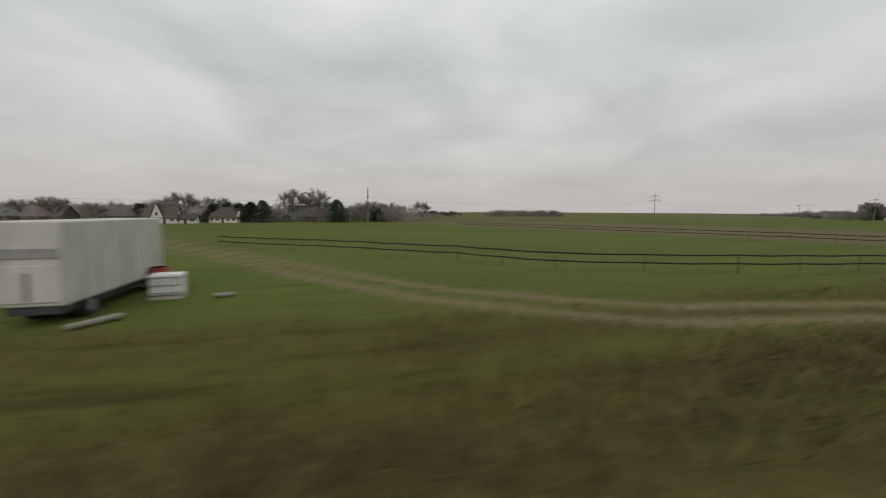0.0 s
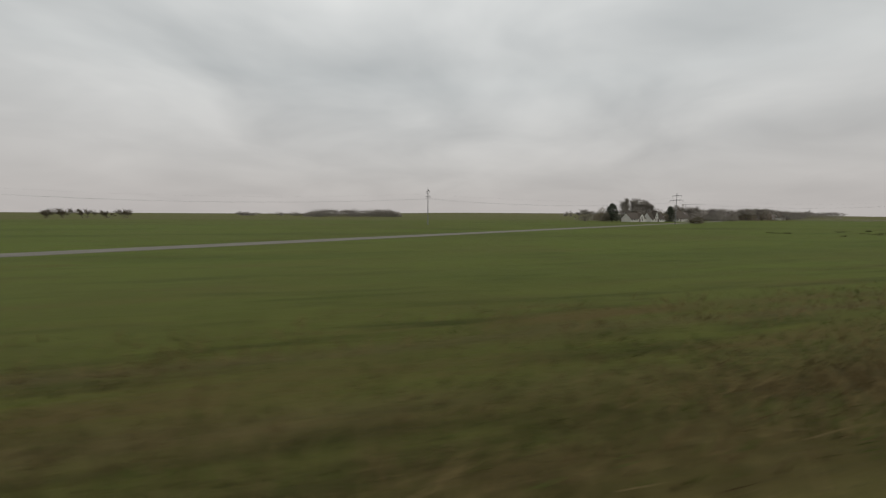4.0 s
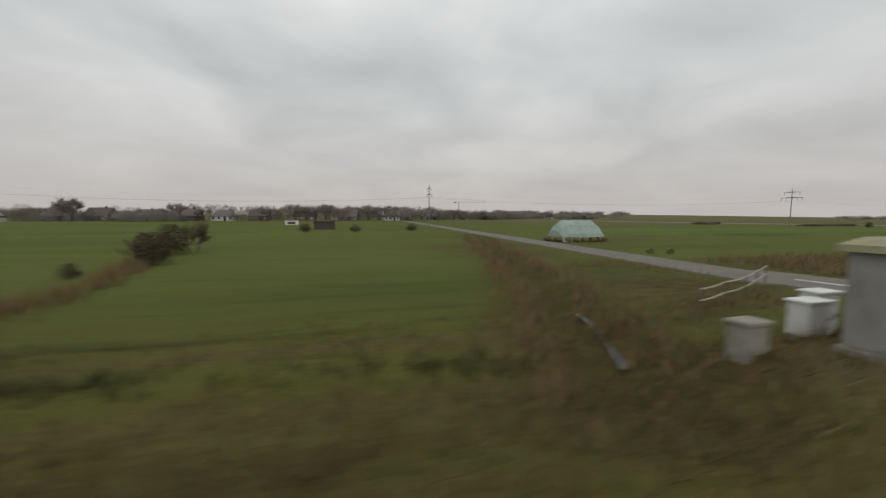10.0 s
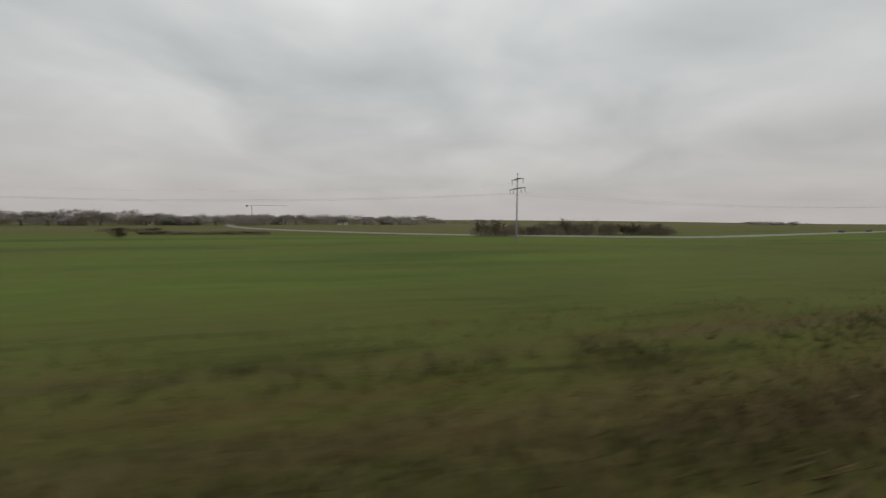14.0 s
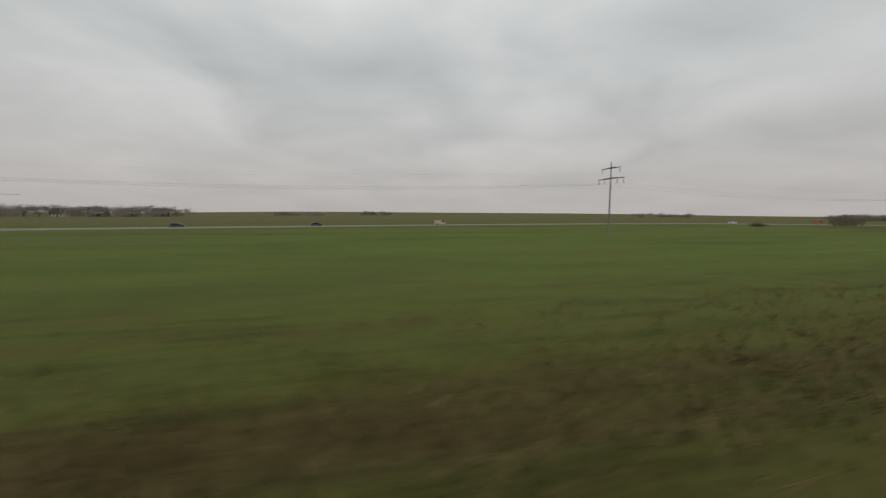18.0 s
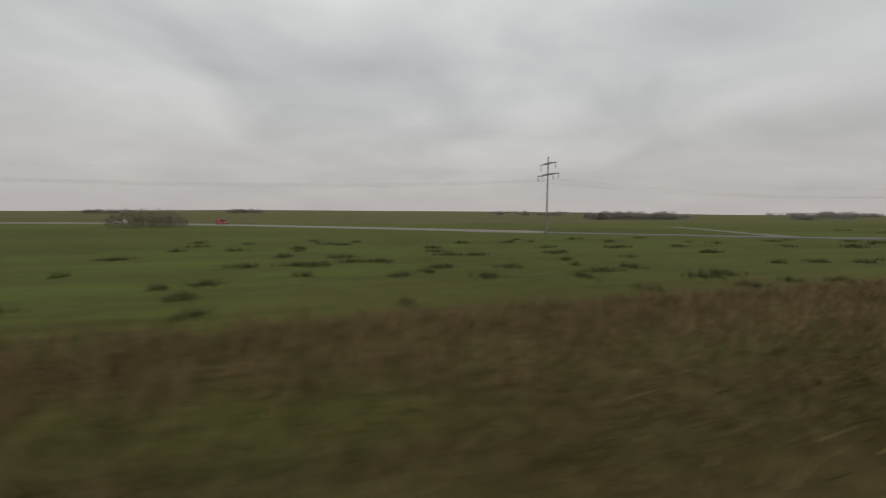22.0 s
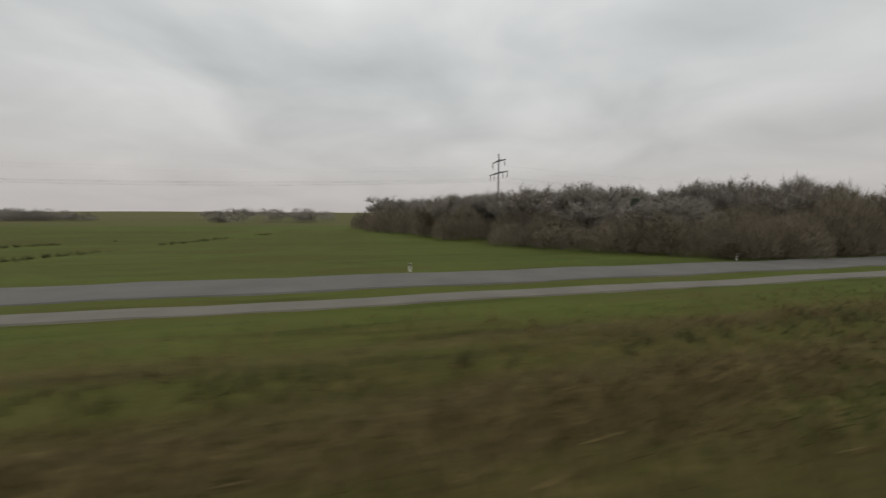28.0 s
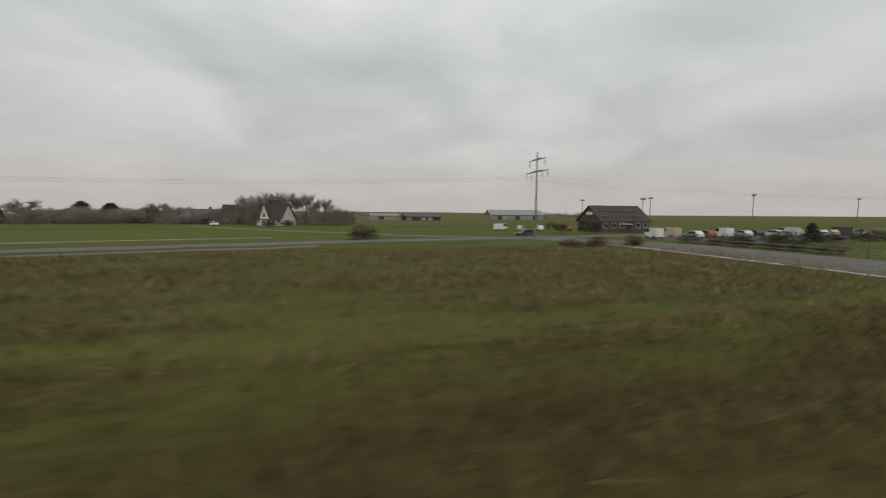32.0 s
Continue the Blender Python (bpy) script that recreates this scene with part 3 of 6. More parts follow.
# ---- trees and bushes: a few shapes, shared ----
def sprout(seed, kind):
    """Wood and twigs of a plant one metre high and one metre wide, as two (verts, faces) pairs."""
    rng = random.Random(seed)
    wv, wf, tv, tf = [], [], [], []

    def limb(p, q, r0, r1, n=5):
        d = (q - p).normalized()
        s = d.orthogonal().normalized()
        t = d.cross(s)
        b = len(wv)
        for c, r in ((p, r0), (q, r1)):
            for k in range(n):
                a = 2 * math.pi * k / n
                wv.append(tuple(c + (s * math.cos(a) + t * math.sin(a)) * r))
        for k in range(n):
            wf.append((b + k, b + (k + 1) % n, b + n + (k + 1) % n, b + n + k))

    def sliver(p, d, length, width):
        s = d.cross(Vector((rng.uniform(-1, 1), rng.uniform(-1, 1), rng.uniform(-1, 1))))
        if s.length < 1e-4:
            return
        s = s.normalized() * width
        b = len(tv)
        tv.extend((tuple(p - s), tuple(p + s), tuple(p + d * length)))
        tf.append((b, b + 1, b + 2))

    def leaf(p, size):
        d = Vector((rng.gauss(0, 1), rng.gauss(0, 1), rng.gauss(0, 1))).normalized()
        s = d.orthogonal().normalized()
        b = len(tv)
        tv.extend(tuple(p + v) for v in (-d * size, s * size * 0.55, d * size, -s * size * 0.55))
        tf.append((b, b + 1, b + 2, b + 3))

    def branch(p, d, length, r, level, up, spread, twigs, tw, lw):
        bend = Vector((rng.gauss(0, 0.16), rng.gauss(0, 0.16), up * 0.2))
        m = p + (d + bend * 0.4).normalized() * length * 0.5
        q = m + (d + bend).normalized() * length * 0.5
        limb(p, m, r, r * 0.8, 5 if level > 1 else 3)
        limb(m, q, r * 0.8, r * 0.55, 5 if level > 1 else 3)
        if level == 0:
            for _ in range(twigs):
                k = rng.random()
                c = p.lerp(q, k)
                dd = (d * 0.7 + Vector((rng.gauss(0, 0.6), rng.gauss(0, 0.6), rng.gauss(0.15, 0.5)))).normalized()
                sliver(c, dd, tw * rng.uniform(0.5, 1.3), lw)
            return
        for i in range(rng.randint(3, 4)):
            base = m.lerp(q, rng.uniform(0.0, 1.0))
            dd = (d + Vector((rng.gauss(0, spread), rng.gauss(0, spread), rng.gauss(up * 0.35, spread * 0.5)))).normalized()
            branch(base, dd, length * rng.uniform(0.55, 0.8), r * 0.55, level - 1, up, spread, twigs, tw, lw)

    if kind == "bare":
        limb(Vector((0, 0, -0.03)), Vector((0.01, 0, 0.25)), 0.035, 0.026, 7)
        for i in range(7):
            a = 2 * math.pi * i / 7 + rng.uniform(-0.3, 0.3)
            d = Vector((math.cos(a) * 0.6, math.sin(a) * 0.6, rng.uniform(0.5, 1.1))).normalized()
            branch(Vector((0.01, 0, rng.uniform(0.15, 0.28))), d, rng.uniform(0.24, 0.34), 0.008, 2, 0.5, 0.6, 38, 0.095, 0.0024)
    elif kind == "poplar":
        for i in range(3):
            p = Vector((rng.uniform(-0.2, 0.2), rng.uniform(-0.1, 0.1), -0.03))
            limb(p, p + Vector((0, 0, 0.5)), 0.02, 0.012)
            for k in range(7):
                z = 0.1 + 0.09 * k
                d = Vector((rng.gauss(0.05, 0.28), rng.gauss(0, 0.25), 1)).normalized()
                branch(p + Vector((0, 0, z)), d, rng.uniform(0.16, 0.24), 0.006, 1, 0.8, 0.34, 30, 0.12, 0.0030)
    elif kind == "conifer":
        limb(Vector((0, 0, -0.03)), Vector((0, 0, 0.97)), 0.03, 0.004, 6)
        for k in range(26):
            z = 0.1 + 0.87 * (k / 26) ** 0.9
            rad = 0.5 * (1 - z) ** 0.8 * rng.uniform(0.75, 1.1) + 0.02
            for i in range(9):
                a = rng.uniform(0, 2 * math.pi)
                d = Vector((math.cos(a), math.sin(a), rng.uniform(-0.35, 0.1))).normalized()
                c = Vector((0, 0, z))
                limb(c, c + d * rad, 0.006, 0.002, 3)
                for _ in range(11):
                    e = c + d * rad * rng.uniform(0.25, 1.0)
                    leaf(e + Vector((rng.gauss(0, 0.02), rng.gauss(0, 0.02), rng.gauss(-0.01, 0.02))), rng.uniform(0.018, 0.04))
    elif kind == "thicket":
        for i in range(8):
            p = Vector((rng.gauss(0, 0.004), rng.gauss(0, 0.004), -0.03))
            d = Vector((rng.gauss(0, 0.4), rng.gauss(0, 0.4), 1)).normalized()
            limb(p, p + d * rng.uniform(0.5, 0.8), 0.006, 0.002, 4)
        for _ in range(2700):
            a, r = rng.uniform(0, 2 * math.pi), rng.random() ** 0.5
            top = (0.86 + 0.14 * math.sin(2 * a + seed)) * (1 - 0.55 * r ** 2.6)
            z = top * rng.random() ** 0.75
            c = Vector((math.cos(a) * r * 0.5, math.sin(a) * r * 0.5, z))
            d = Vector((math.cos(a) * r * 0.5 + rng.gauss(0, 0.3), math.sin(a) * r * 0.5 + rng.gauss(0, 0.3), rng.uniform(0.5, 1.2))).normalized()
            sliver(c, d, rng.uniform(0.08, 0.2), rng.uniform(0.0018, 0.0042))
    elif kind in ("bush", "scrub", "bramble"):
        for i in range(9):
            a = rng.uniform(0, 2 * math.pi)
            d = Vector((math.cos(a) * 0.7, math.sin(a) * 0.7, rng.uniform(0.5, 1.3))).normalized()
            p = Vector((rng.gauss(0, 0.09), rng.gauss(0, 0.09), -0.03))
            branch(p, d, rng.uniform(0.26, 0.42), 0.0065, 2, 0.5, 0.55, 26, 0.10, 0.0036)
        if kind != "bush":
            for _ in range(4400):
                a, r, z = rng.uniform(0, 2 * math.pi), rng.random() ** 0.5, rng.uniform(0.06, 0.92)
                edge = 0.5 * math.sin(math.pi * min(1.0, 0.18 + 0.82 * z) ** 0.9) ** 0.6 * (0.8 + 0.25 * math.sin(3 * a + seed) + 0.12 * math.sin(7 * a + 5 * z))
                leaf(Vector((math.cos(a) * r * edge, math.sin(a) * r * edge, z + 0.04 * math.sin(5 * a))), rng.uniform(0.009, 0.019))
    lim = max(0.01, np.percentile(np.abs(np.array(tv)[:, :2]), 98)) * 2
    hi = np.percentile(np.array(tv)[:, 2], 99.7)
    wv = [(x / lim, y / lim, z / hi) for x, y, z in wv]
    tv = [(x / lim, y / lim, z / hi) for x, y, z in tv]
    return (wv, wf), (tv, tf)


SHAPES = {}
for plant_kind, seeds, twig_mat in (("bare", (1, 2, 3, 4), "hazed_twig"), ("poplar", (5, 6), "hazed_twig"), ("conifer", (7, 8), "needle"), ("bush", (9, 10, 11), "dark_twig"), ("thicket", (15, 16, 17), "twig"), ("scrub", (12, 13, 14), "scrub"), ("bramble", (18, 19), "bramble")):
    for s in seeds:
        wood, leaves = sprout(s, plant_kind)
        pair = []
        for nm, data, mt in (("trunk", wood, "bark"), ("crown", leaves, twig_mat)):
            mesh = bpy.data.meshes.new(plant_kind + "_" + nm)
            mesh.from_pydata(data[0], [], data[1])
            mesh.materials.append(M[mt])
            pair.append(mesh)
        SHAPES.setdefault(plant_kind, []).append(pair)
PLANT = {"bare": ("bare_tree", "tree"), "poplar": ("poplar", "tree"), "conifer": ("conifer", "tree"), "bush": ("bare_bush", "bush"), "thicket": ("thicket", "bush"), "scrub": ("bush", "bush"), "bramble": ("bramble", "bush")}
plant_rng = random.Random(77)


def plant(kind, x, y, w, h, label, group="", z=None):
    nm, cat = PLANT[kind]
    if kind == "conifer":
        h = 0.85 * h
    t = thing(nm, x, y, (land(x, y) - 0.01) if z is None else z, plant_rng.uniform(0, 360), label, cat, group, (w, w, h))
    trunk_me, crown_me = plant_rng.choice(SHAPES[kind])
    for nm2, mesh in (("trunk", trunk_me), ("crown", crown_me)):
        o = new(nm2, mesh)
        o.parent = t
    return t


# ---- the power line ----
POLES = ((-76, 97), (8, 96), (92, 96), (180, 91), (250, 88), (334, 83), (415, 79), (493, 63), (577, 46), (661, 38.8), (744, 39.3), (819, 39.2), (894, 39), (970, 38.3), (1049, 37), (1125, 37.3), (1204, 36.8), (1287, 36), (1370, 36))


def power_pole(x, y):
    t = thing("power_pole", x, y, None, 0, "tall grey steel power pole with two crossarms and hanging insulators", "power pole", "poles of the power line")
    part("mast", tube(tube(B(), (0, 0, -0.4), (0, 0, 4.5), 0.12, 0.085, 10), (0, 0, 4.5), (0, 0, 8.7), 0.085, 0.055, 10), M["steel"], t)
    for z, half in ((7.95, 1.6), (6.75, 2.2)):
        arm = part("crossarm", box(box(B(), -0.05, 0.05, -half, half, z - 0.045, z + 0.045, 0.012), -0.03, 0.03, -half * 0.5, half * 0.5, z + 0.045, z + 0.12), M["steel"], t)
        for s in ((-half + 0.1, half - 0.1) if half < 2 else (-half + 0.1, -half * 0.5, half * 0.5, half - 0.1)):
            b = tube(B(), (0, s, z - 0.06), (0, s, z - 0.62), 0.02, 0.02, 6)
            for k in range(4):
                tube(b, (0, s, z - 0.2 - 0.1 * k), (0, s, z - 0.15 - 0.1 * k), 0.06, 0.04, 8)
            part("insulator", b, M["insulator"], arm, "brown insulator")
    return t


first_pole = power_pole(*POLES[0])
for p in POLES[1:]:
    copy_thing(first_pole, pose(p[0], p[1], land(*p)))
lines = thing("power_line", POLES[0][0], POLES[0][1], 0, 0, "thin sagging conductor wires strung between the power poles", "power line")
lines.matrix_world = Matrix.Identity(4)
for off, z in ((-1.5, 7.33), (1.5, 7.33), (-2.1, 6.13), (-1.1, 6.13), (1.1, 6.13), (2.1, 6.13)):
    cu = bpy.data.curves.new("wire", "CURVE")
    cu.dimensions, cu.bevel_depth, cu.bevel_resolution = "3D", 0.0018 if z > 7 else 0.0034, 0
    sp = cu.splines.new("POLY")
    pts = []
    for (ax, ay), (bx, by) in zip(POLES, POLES[1:]):
        for k in range(10):
            u = k / 10
            pts.append((ax + (bx - ax) * u, ay + off + (by - ay) * u, z + land(ax, ay) * (1 - u) + land(bx, by) * u - 4 * 1.25 * u * (1 - u)))
    sp.points.add(len(pts) - 1)
    for q, c in zip(sp.points, pts):
        q.co = (*c, 1)
    cu.materials.append(M["wire"])
    o = new("wire", cu)
    o.parent = lines


# ---- houses ----
def house(name, x, y, turn, w, d, wall, roof, label, walls="white_wall", top="thatch", hip=0.0, gable=0.0, gable_at=0.0, windows=4, chimney=True, category="house", group=""):
    """Walls, a ridged roof along X, half-hipped by hip, and a front gable."""
    t = thing(name, x, y, None, turn, label, category, group)
    b = box(B(), -w / 2, w / 2, -d / 2, d / 2, -0.3, wall)
    part("wall", b, M[walls], t)
    if hip < 1:
        rz = wall + roof * (1 - 0.35 * d / 2 / (d / 2 + 0.2))
        for s in (-1, 1):
            part("gable_wall", ([(s * (w / 2 - 0.01), -d / 2, wall), (s * (w / 2 - 0.01), d / 2, wall), (s * (w / 2 - 0.01), 0, wall + roof * (0.95 - hip * 0.4)),
                                 (s * (w / 2 - 0.15), -d / 2, wall), (s * (w / 2 - 0.15), d / 2, wall), (s * (w / 2 - 0.15), 0, wall + roof * (0.95 - hip * 0.4))],
                                [(0, 1, 2), (5, 4, 3), (0, 2, 5, 3), (1, 4, 5, 2), (0, 3, 4, 1)]), M[walls], t)
    ov, th = 0.22, 0.16
    r = w / 2 + ov - hip * min(w / 2 * 0.9, d / 2)
    e = [(-w / 2 - ov, -d / 2 - ov), (w / 2 + ov, -d / 2 - ov), (w / 2 + ov, d / 2 + ov), (-w / 2 - ov, d / 2 + ov)]
    vs = [(*c, wall - 0.08) for c in e] + [(-r, 0, wall + roof), (r, 0, wall + roof)]
    vs += [(a, c, z - th) for a, c, z in vs]
    fs = [(0, 1, 5, 4), (2, 3, 4, 5), (1, 2, 5), (3, 0, 4), (7, 6, 10, 11), (9, 8, 11, 10), (8, 7, 11), (6, 9, 10), (0, 6, 7, 1), (1, 7, 8, 2), (2, 8, 9, 3), (3, 9, 6, 0)]
    if hip < 0.05:
        fs = [(0, 1, 5, 4), (2, 3, 4, 5), (7, 6, 10, 11), (9, 8, 11, 10), (0, 6, 7, 1), (2, 8, 9, 3), (1, 7, 11, 5), (5, 11, 8, 2), (3, 9, 10, 4), (4, 10, 6, 0)]
    roof_ob = part("roof", (vs, fs), M[top], t)
    if chimney:
        part("chimney", box(B(), w * 0.18, w * 0.18 + 0.45, -0.25, 0.25, wall + roof * 0.6, wall + roof + 0.5, 0.02), M["brick"], roof_ob)
    if gable:
        gw, gh = gable
        g0 = gable_at
        part("front_gable", prism([(g0 - gw / 2, -0.2), (g0 + gw / 2, -0.2), (g0 + gw / 2, wall), (g0, wall + gh), (g0 - gw / 2, wall)], -d / 2 - 0.15, -d / 2 + 0.2), M[walls], t)
        yb = 0.0
        vs = []
        for yy in (-d / 2 - 0.3, yb):
            vs += [(g0 - gw / 2 - 0.12, yy, wall - 0.02), (g0, yy, wall + gh + 0.16), (g0 + gw / 2 + 0.12, yy, wall - 0.02), (g0 - gw / 2 - 0.12, yy, wall - 0.14), (g0, yy, wall + gh + 0.03), (g0 + gw / 2 + 0.12, yy, wall - 0.14)]
        part("gable_roof", (vs, [(0, 1, 7, 6), (1, 2, 8, 7), (3, 9, 10, 4), (4, 10, 11, 5), (0, 3, 4, 1), (1, 4, 5, 2), (6, 7, 10, 9), (7, 8, 11, 10), (0, 6, 9, 3), (2, 5, 11, 8)]), M[top], t)
        wnd = part("window", box(B(), g0 - gw * 0.13, g0 + gw * 0.13, -d / 2 - 0.19, -d / 2 - 0.12, wall + gh * 0.12, wall + gh * 0.42), M["white_panel"], t)
        part("pane", box(B(), g0 - gw * 0.10, g0 + gw * 0.10, -d / 2 - 0.2, -d / 2 - 0.18, wall + gh * 0.15, wall + gh * 0.39), M["glass"], wnd)
    for i in range(windows):
        cx = -w / 2 + w * (i + 0.5) / windows
        ww, z0, z1 = min(0.55, w / windows * 0.28), wall * 0.35, wall * 0.82
        y0 = -d / 2 - (0.15 if gable and abs(cx - gable_at) < gable[0] / 2 else 0)
        if i == windows // 2 and windows > 2:
            part("door", box(B(), cx - ww * 0.8, cx + ww * 0.8, y0 - 0.05, y0 + 0.02, -0.1, z1), M["dark_wood"], t)
            continue
        wnd = part("window", box(B(), cx - ww, cx + ww, y0 - 0.04, y0 + 0.02, z0, z1), M["white_panel"], t)
        part("pane", box(B(), cx - ww * 0.86, cx - ww * 0.06, y0 - 0.055, y0 - 0.03, z0 + 0.06, z1 - 0.06), M["glass"], wnd)
        part("pane", box(B(), cx + ww * 0.06, cx + ww * 0.86, y0 - 0.055, y0 - 0.03, z0 + 0.06, z1 - 0.06), M["glass"], wnd)
    return t


# farm by the level-crossing village, seen first
house("farmhouse", -36, 99.5, 4, 6.0, 4.5, 1.3, 2.3, "white-plastered house with a steep white front gable and dark roof", gable=(2.2, 3.0), gable_at=-0.5)
house("farm_outbuilding", -31.4, 99.5, 4, 4, 3, 1.0, 1.1, "low white-plastered outbuilding beside the farmhouse", windows=3, chimney=False)
house("farmhouse", -25, 106, -6, 6, 5, 1.2, 2.5, "white-walled house with a dark thatched hip roof", hip=0.7, windows=5)
for hx, hy, hw, rf, tp in ((-48, 112, 9, 2.6, "tile"), (-62, 110, 8, 2.4, "tile"), (-8, 118, 8, 3.0, "slate"), (0.5, 110, 9, 2.2, "thatch"), (-72, 118, 10, 2.8, "slate"), (18, 140, 9, 2.4, "tile")):
    house("village_house", hx, hy, plant_rng.uniform(-12, 12), hw, 5.5, 1.5, rf, "brick village house with a dark pitched roof among trees", "brick", tp, hip=plant_rng.choice((0, 0.5)), group="houses of the first village")
# the white farm and the long village
house("farmhouse", 273.0, 130, 3, 7.4, 5, 1.3, 2.3, "white Frisian farmhouse with a dark thatched roof and front gable", gable=(2.8, 1.9), gable_at=1.6, windows=6)
house("farmhouse", 283, 130.5, 0, 6.2, 5, 1.3, 2.5, "white farmhouse with a tall white front gable and thatched roof", gable=(2.0, 3.0), gable_at=-0.8, windows=5)
house("farmhouse", 302, 138, -4, 8.5, 6, 1.4, 3.2, "white-walled house under a big dark half-hipped thatched roof", hip=0.6, windows=7)
for hx, hy, hw, rf, tp, wl in ((313, 152, 7, 2.8, "tile", "brick"), (323, 154, 7, 2.6, "tile", "brick"), (334, 158, 8, 2.2, "tile", "white_wall"), (346, 162, 7, 2.6, "tile", "brick"), (357, 164, 8, 2.2, "slate", "white_wall"),
                              (368, 168, 7, 2.4, "tile", "brick"), (385, 168, 8, 2.2, "thatch", "brick"), (402, 172, 8, 3.0, "tile", "brick"), (421, 178, 7, 3.4, "thatch", "white_wall"), (427, 180, 7, 2.4, "slate", "brick"),
                              (447, 204, 7, 2.4, "slate", "brick"), (468, 219, 6, 2.6, "thatch", "white_wall"), (486, 220, 8, 2.6, "tile", "brick"), (520, 259, 7, 2.6, "thatch", "brick"),
                              (560, 279, 7, 3.0, "thatch", "white_wall"), (578, 282, 8, 3.6, "slate", "brick"), (592, 288, 8, 3.8, "slate", "brick"), (606, 292, 8, 3.6, "slate", "brick"), (400, 205, 10, 3, "tile", "white_wall"), (365, 215, 10, 3, "slate", "brick")):
    house("village_house", hx, hy, plant_rng.uniform(-14, 14), hw, 6, 1.8, rf, ("white" if wl == "white_wall" else "brick") + " village house with a steep dark roof among bare trees", wl, tp, hip=plant_rng.choice((0, 0.5)), group="houses of the long village")
# the farm hamlet near the end
house("farmhouse", 1256, 86.5, -28, 5.4, 5, 1.3, 3.2, "white thatched farmhouse with a pointed white front gable", gable=(2.2, 3.0), gable_at=-0.9, windows=5)
for hx, hy, hw, hh, rf, tp, wl, lb in ((1246.5, 100, 8.5, 1.5, 2.9, "thatch", "brick", "brick farm barn under a big dark thatched roof"), (1238, 103, 7.5, 1.2, 2.2, "slate", "dark_wood", "low dark timber barn"),
                                       (1196, 104, 6.5, 1.3, 3.0, "tile", "brick", "small brick house with a steep pitched roof"), (1211, 108, 6, 1.3, 2.0, "thatch", "dark_wood", "low dark farm shed"),
                                       (1223, 108, 5, 1.2, 1.8, "thatch", "brick", "low brick farm building")):
    house("farm_building", hx, hy, plant_rng.uniform(-15, 15), hw, 5, hh, rf, lb, wl, tp, hip=0.4 if tp == "thatch" else 0, windows=3)


def long_shed(name, x, y, turn, w, d, wall, roof, label, walls="sheet", top="sheet", bays=8):
    t = thing(name, x, y, None, turn, label, "shed")
    part("wall", box(B(), -w / 2, w / 2, -d / 2, d / 2, -0.3, wall), M[walls], t)
    vs = [(-w / 2 - 0.3, -d / 2 - 0.4, wall), (w / 2 + 0.3, -d / 2 - 0.4, wall), (w / 2 + 0.3, d / 2 + 0.4, wall), (-w / 2 - 0.3, d / 2 + 0.4, wall), (-w / 2 - 0.3, 0, wall + roof), (w / 2 + 0.3, 0, wall + roof)]
    vs += [(a, b, c + 0.12) for a, b, c in vs]
    part("roof", (vs, [(6, 7, 11, 10), (8, 9, 10, 11), (1, 0, 4, 5), (3, 2, 5, 4), (0, 1, 7, 6), (2, 3, 9, 8), (7, 8, 11), (9, 6, 10), (1, 5, 2), (3, 4, 0), (1, 2, 8, 7), (3, 0, 6, 9)]), M[top], t)
    for i in range(bays):
        cx = -w / 2 + w * (i + 0.5) / bays
        part("door" if i % 3 == 1 else "panel", box(B(), cx - w / bays * 0.36, cx + w / bays * 0.36, -d / 2 - 0.04, -d / 2 + 0.02, 0.05, wall * 0.82), M["dark_wood" if i % 3 == 1 else "grey_panel"], t)
    return t


long_shed("greenhouse", 1180, 118, 2, 26, 7, 1.3, 1.0, "long low pale greenhouse with a glazed roof", "grey_panel", "white_panel", 10)
long_shed("cattle_shed", 1352, 176, -8, 26, 12, 2.2, 2.4, "long grey cattle shed with a shallow sheet roof", bays=9)
long_shed("machine_shed", 1300, 150, 5, 14, 6, 1.4, 1.0, "low dark machine shed in the field", "dark_wood", "slate", 5)
depot = house("depot_hall", 1308, 50.5, 0, 8.4, 5.6, 1.7, 2.2, "dark brick depot hall with a pitched dark roof full of skylights", "brick", "thatch", hip=0.0, windows=6, chimney=False, category="building")
for i in range(6):
    for k in range(2):
        u = 0.3 + 0.35 * k
        yy = -3.02 * (1 - u)
        part("skylight", box(B(), -3.4 + 1.2 * i, -2.9 + 1.2 * i, yy - 0.25, yy + 0.25, 1.62 + 2.28 * u + 0.02, 1.62 + 2.28 * u + 0.1, 0, (0, 0)), M["sheet"], depot)
part("sign_board", box(B(), -4.32, -4.22, -0.9, 0.6, 2.5, 2.95, 0.02), M["white_panel"], depot, "white sign board")
for i in range(4):
    part("window", box(B(), -4.26, -4.18, -2.3 + 1.2 * i, -1.4 + 1.2 * i, 0.2, 1.5), M["glass"], depot, "tall dark gable window")
part("awning", box(B(), -1.2, 0.4, -3.7, -2.7, 1.15, 1.25, 0.02), M["white_panel"], depot, "white awning")
for hx, hy, hw, hh, lb in ((1288, 170, 12, 1.6, "low grey farm shed far across the fields"),):
    long_shed("far_shed", hx, hy, 3, hw, 5, hh, 0.9, lb, "grey_panel", "sheet", 4)


